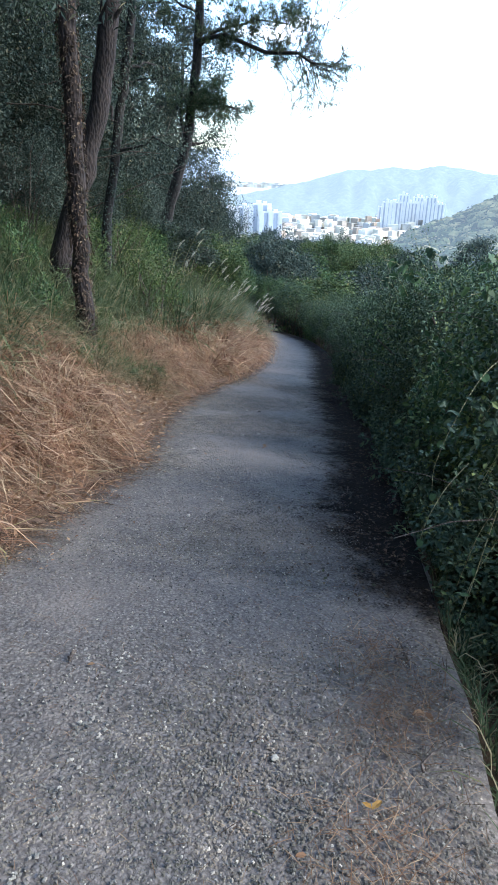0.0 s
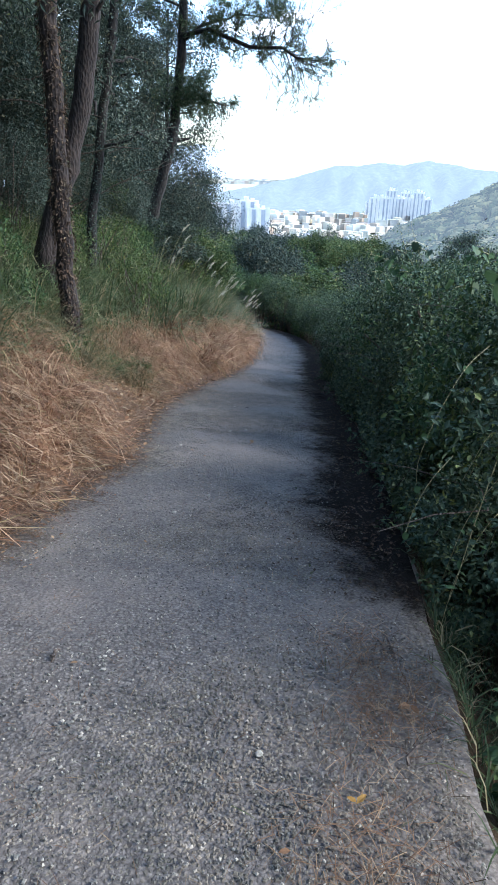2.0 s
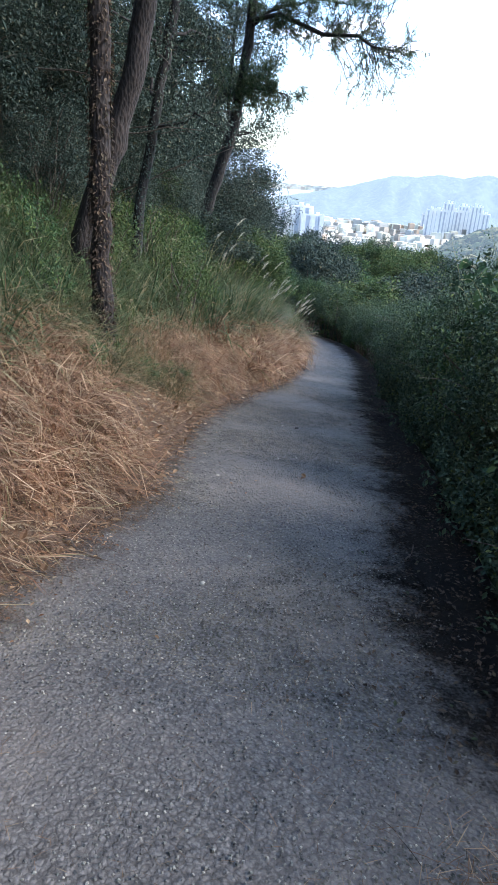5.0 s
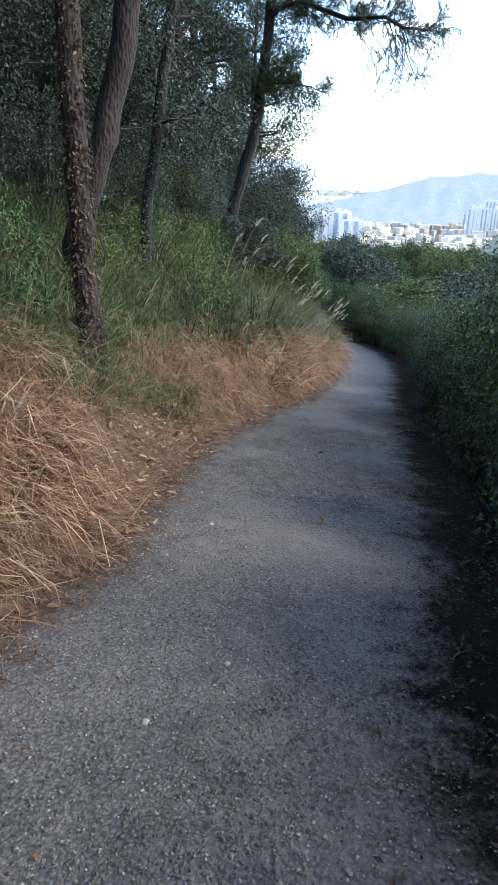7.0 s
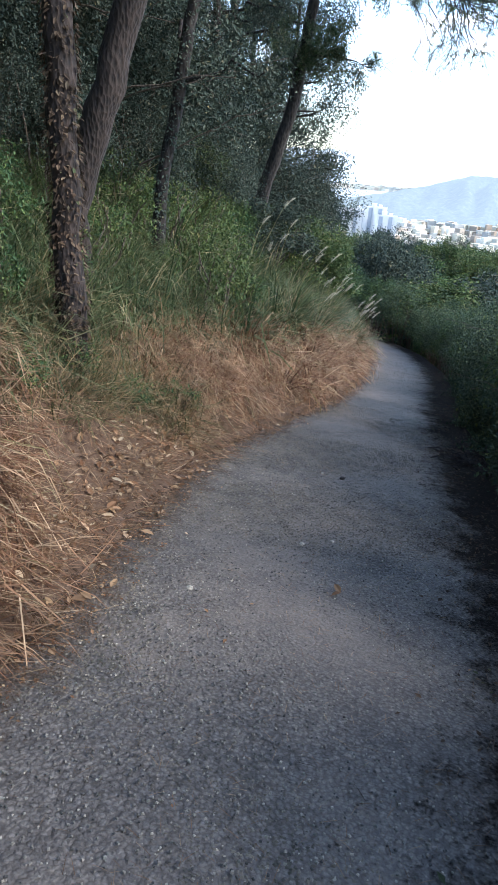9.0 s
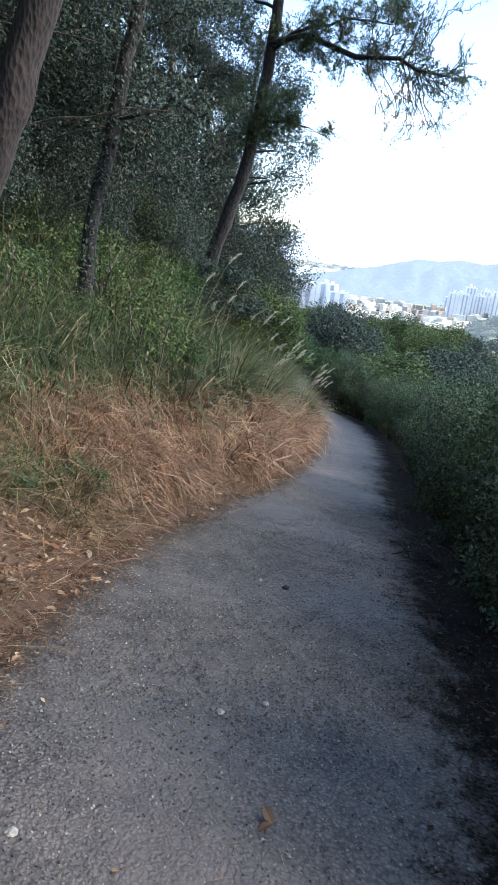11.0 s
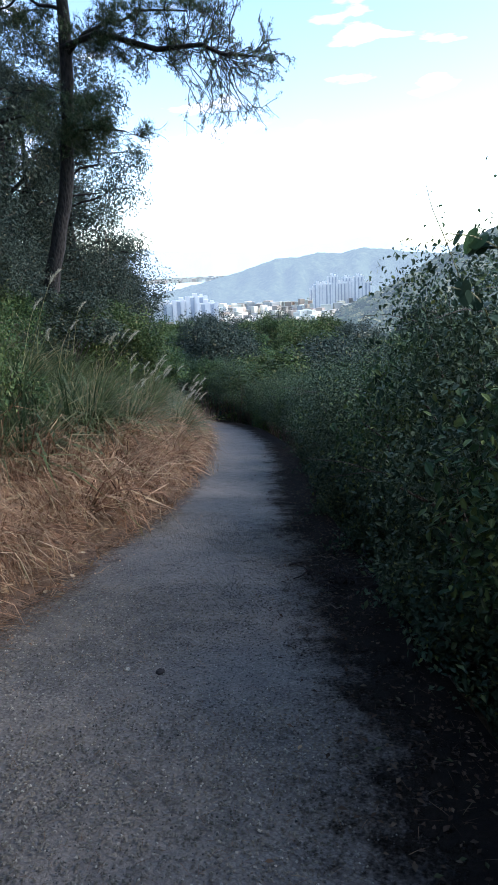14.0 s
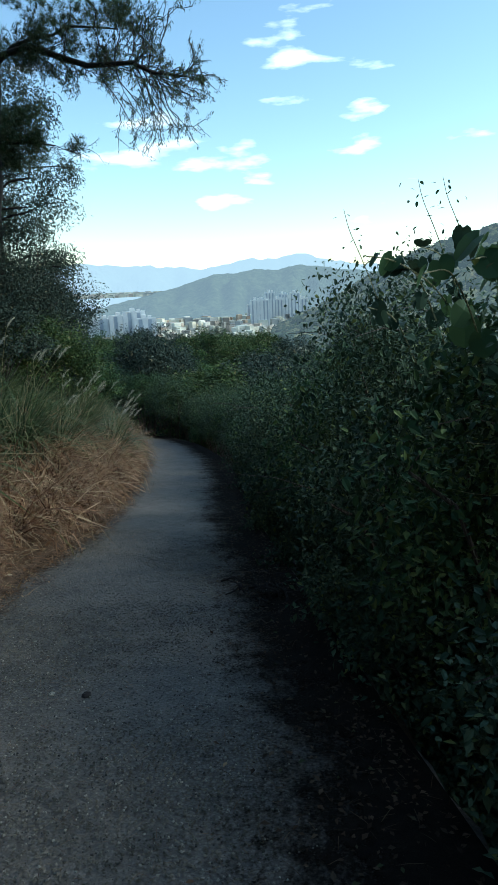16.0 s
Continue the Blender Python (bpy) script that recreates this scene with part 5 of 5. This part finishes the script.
for pts in ([(0.55, 8.7, -0.25), (0.3, 8.45, -0.3), (0.12, 8.3, -0.28), (-0.02, 8.2, -0.24)], [(0.5, 8.6, -0.55), (0.2, 8.3, -0.5), (0.0, 8.1, -0.42), (-0.12, 8.0, -0.36)]):
    vine(pts, 0.0022, 9, 0.04, "pale thorny shoot reaching out of the hedge's shade", LEAF)

# ---- small things lying on the path ----
def leaf_on_path(x, y, size, material, label, turn, curl=0.2):
    v, f = scatter(LEAF, np.array([[0.0, 0.0, 0.0]]), turns(np.array([0.0]), np.array([-curl]), np.array([0.2])), np.array([size]))
    v2, f2 = scatter(LEAF, np.array([[0.0, 0.0, 0.004]]), turns(np.array([2.2]), np.array([-0.1]), np.array([-0.3])), np.array([size * 0.8]))
    v, f = join([(v, f), (v2, f2)])
    ob = mesh_ob("fallen_leaf", v, f, material)
    ob.matrix_basis = pose(x, y, float(path_z(y)) + 0.02, -11, 0, turn)
    return tagged(ob, label, "leaf")


leaf_on_path(0.10, 1.46, 0.045, M_YELLOW, "curled yellow-brown fallen leaf on the asphalt", 40)
leaf_on_path(-1.21, 6.33, 0.07, M_DEAD, "pale dead leaf lying on the asphalt", 120)
leaf_on_path(-2.38, 5.23, 0.10, M_DEAD, "large dry leaf at the foot of the bank", 10)
leaf_on_path(-2.6, 6.2, 0.10, M_DEAD, "large dry leaf at the foot of the bank", 75)
leaf_on_path(0.28, 2.02, 0.06, M_DEAD, "pale dead leaf lying near the path's edge", 200)


def stone(x, y, s, material, label):
    bm = bmesh.new()
    bmesh.ops.create_icosphere(bm, subdivisions=2, radius=s)
    for v in bm.verts:
        v.co *= 1 + 0.28 * noise.noise(v.co * (1.8 / s) + Vector((x * 9, y * 7, 0)))
        v.co.z *= 0.55
    me = bpy.data.meshes.new("stone")
    bm.to_mesh(me)
    bm.free()
    me.materials.append(material)
    ob = new("stone", me)
    ob.matrix_basis = pose(x, y, float(path_z(y)) + s * 0.35, 0, 0, x * 200)
    return tagged(ob, label, "stone", "stones on the path")


stone(-1.77, 8.63, 0.024, M_BARK_DARK, "small dark stone on the asphalt")
for x, y, s in ((-0.23, 1.61, 0.014), (-1.28, 3.87, 0.016), (-1.16, 4.35, 0.014), (-1.89, 5.91, 0.018), (-1.6, 6.88, 0.018), (-1.45, 7.06, 0.016), (-1.96, 8.65, 0.016)):
    stone(x, y, s, M_STONE, "small pale stone on the asphalt")


def stick(x, y, length, turn, thick=0.006, forks=2):
    t = empty("stick")
    v, f = tube(curved((-length / 2, 0, 0.012), (length / 2, 0, 0.014), 0.01, 7, 0.012), np.linspace(thick, thick * 0.5, 7), 5)
    mesh_ob("shaft", v, f, M_TWIG, t)
    for k in range(forks):
        s = length * (0.1 + 0.2 * k)
        v, f = tube(curved((s - length / 2, 0, 0.012), (s - length / 2 + length * 0.3, (-1) ** k * length * 0.22, 0.014), 0, 4, 0.006), np.linspace(thick * 0.6, thick * 0.3, 4), 4)
        mesh_ob("side_twig", v, f, M_TWIG, t)
    t.matrix_basis = pose(x, y, float(path_z(y)) + 0.008, -11, 0, turn)
    return tagged(t, "broken dry twig lying on the path", "twig", "twigs on the path")


for x, y, ln, tn in ((0.15, 2.35, 0.22, 35), (0.2, 2.45, 0.16, 110), (0.3, 1.75, 0.14, 60), (-0.35, 4.6, 0.2, 20), (-0.25, 4.9, 0.25, 80), (-0.4, 5.4, 0.18, 140), (-0.9, 9.6, 0.2, 15), (-1.0, 10.9, 0.3, 170), (-2.1, 3.5, 0.5, 12), (-2.0, 3.9, 0.6, 165), (-2.15, 4.4, 0.45, 30), (-1.15, 1.95, 0.08, 100)):
    stick(x, y, ln, tn)

# the heap of broken branches at the edge under the hedge
heap = empty("brush_heap", (-0.8, 10.3, float(path_z(10.4))))
for k in range(44):
    a = rng.uniform(0, 3.14)
    ln = rng.uniform(0.12, 0.3)
    c = np.array([rng.normal(0, 0.16), rng.normal(0, 0.14), 0.02 + abs(rng.normal(0, 0.05))])
    d = np.array([math.cos(a), math.sin(a), rng.normal(0, 0.15)]) * ln / 2
    v, f = tube(curved(c - d, c + d, 0.02, 5, 0.015), np.linspace(0.008, 0.004, 5), 5)
    mesh_ob("branch", v, f, M_BARK_DARK, heap)
tagged(heap, "small heap of dark broken branches at the path's edge", "brushwood")


# needles drifted into a patch by the broken edge
n = 1300
spot = rng.integers(0, 4, n)
nx = np.array([0.16, 0.12, 0.05, 0.26])[spot] + rng.normal(0, 0.11, n)
ny = np.array([1.95, 1.3, 2.35, 2.1])[spot] + rng.normal(0, 0.16, n)
v, f = scatter(NEEDLE, np.stack([nx, ny, path_z(ny) + 0.022], 1), turns(rng.uniform(0, 6.28, n), rng.normal(0, 0.1, n), np.zeros(n)), rng.uniform(0.04, 0.10, n))
tagged(mesh_ob("needle_drift", v, f, M_STRAW), "drift of rust-brown pine needles on the asphalt", "needles", kind="stuff")

# dark leaf bits that soften the edge of the painted hedge shade on the asphalt
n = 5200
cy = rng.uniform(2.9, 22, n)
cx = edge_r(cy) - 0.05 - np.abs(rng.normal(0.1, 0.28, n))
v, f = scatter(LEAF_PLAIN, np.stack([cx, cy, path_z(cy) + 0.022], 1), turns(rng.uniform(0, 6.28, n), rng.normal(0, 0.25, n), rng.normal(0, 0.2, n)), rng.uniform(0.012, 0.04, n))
tagged(mesh_ob("rotted_leaves", v, f, M_IVY), "leaf bits darkened to carry the painted hedge shade onto the path", "leaves", kind="stuff")

# flakes left of an old pale line on the asphalt, and spots of crushed pale stone
n = 170
u = rng.uniform(0, 1, n)
lx, ly = -1.07 + 0.32 * u + rng.normal(0, 0.022, n), 2.6 - 1.75 * u
v, f = scatter(CHIP, np.stack([lx, ly, path_z(ly) + 0.006], 1), turns(rng.uniform(0, 6.28, n), np.zeros(n), np.zeros(n)), np.stack([rng.uniform(0.008, 0.02, n)] * 2 + [np.full(n, 0.006)], 1))
tagged(mesh_ob("line_flakes", v, f, M_STONE), "pale flakes of an old painted line", "paint", kind="stuff")
for cx0, cy0 in ((-2.35, 9.35), (-1.75, 6.1), (-2.0, 5.6)):
    n = 60
    sx, sy = cx0 + rng.normal(0, 0.06, n), cy0 + rng.normal(0, 0.05, n)
    v, f = scatter(CHIP, np.stack([sx, sy, path_z(sy) + 0.008], 1), turns(rng.uniform(0, 6.28, n), rng.normal(0, 0.2, n), np.zeros(n)), rng.uniform(0.004, 0.012, n))
    tagged(mesh_ob("crushed_stone", v, f, M_STONE), "crushed pale stone on the asphalt", "gravel", kind="stuff")
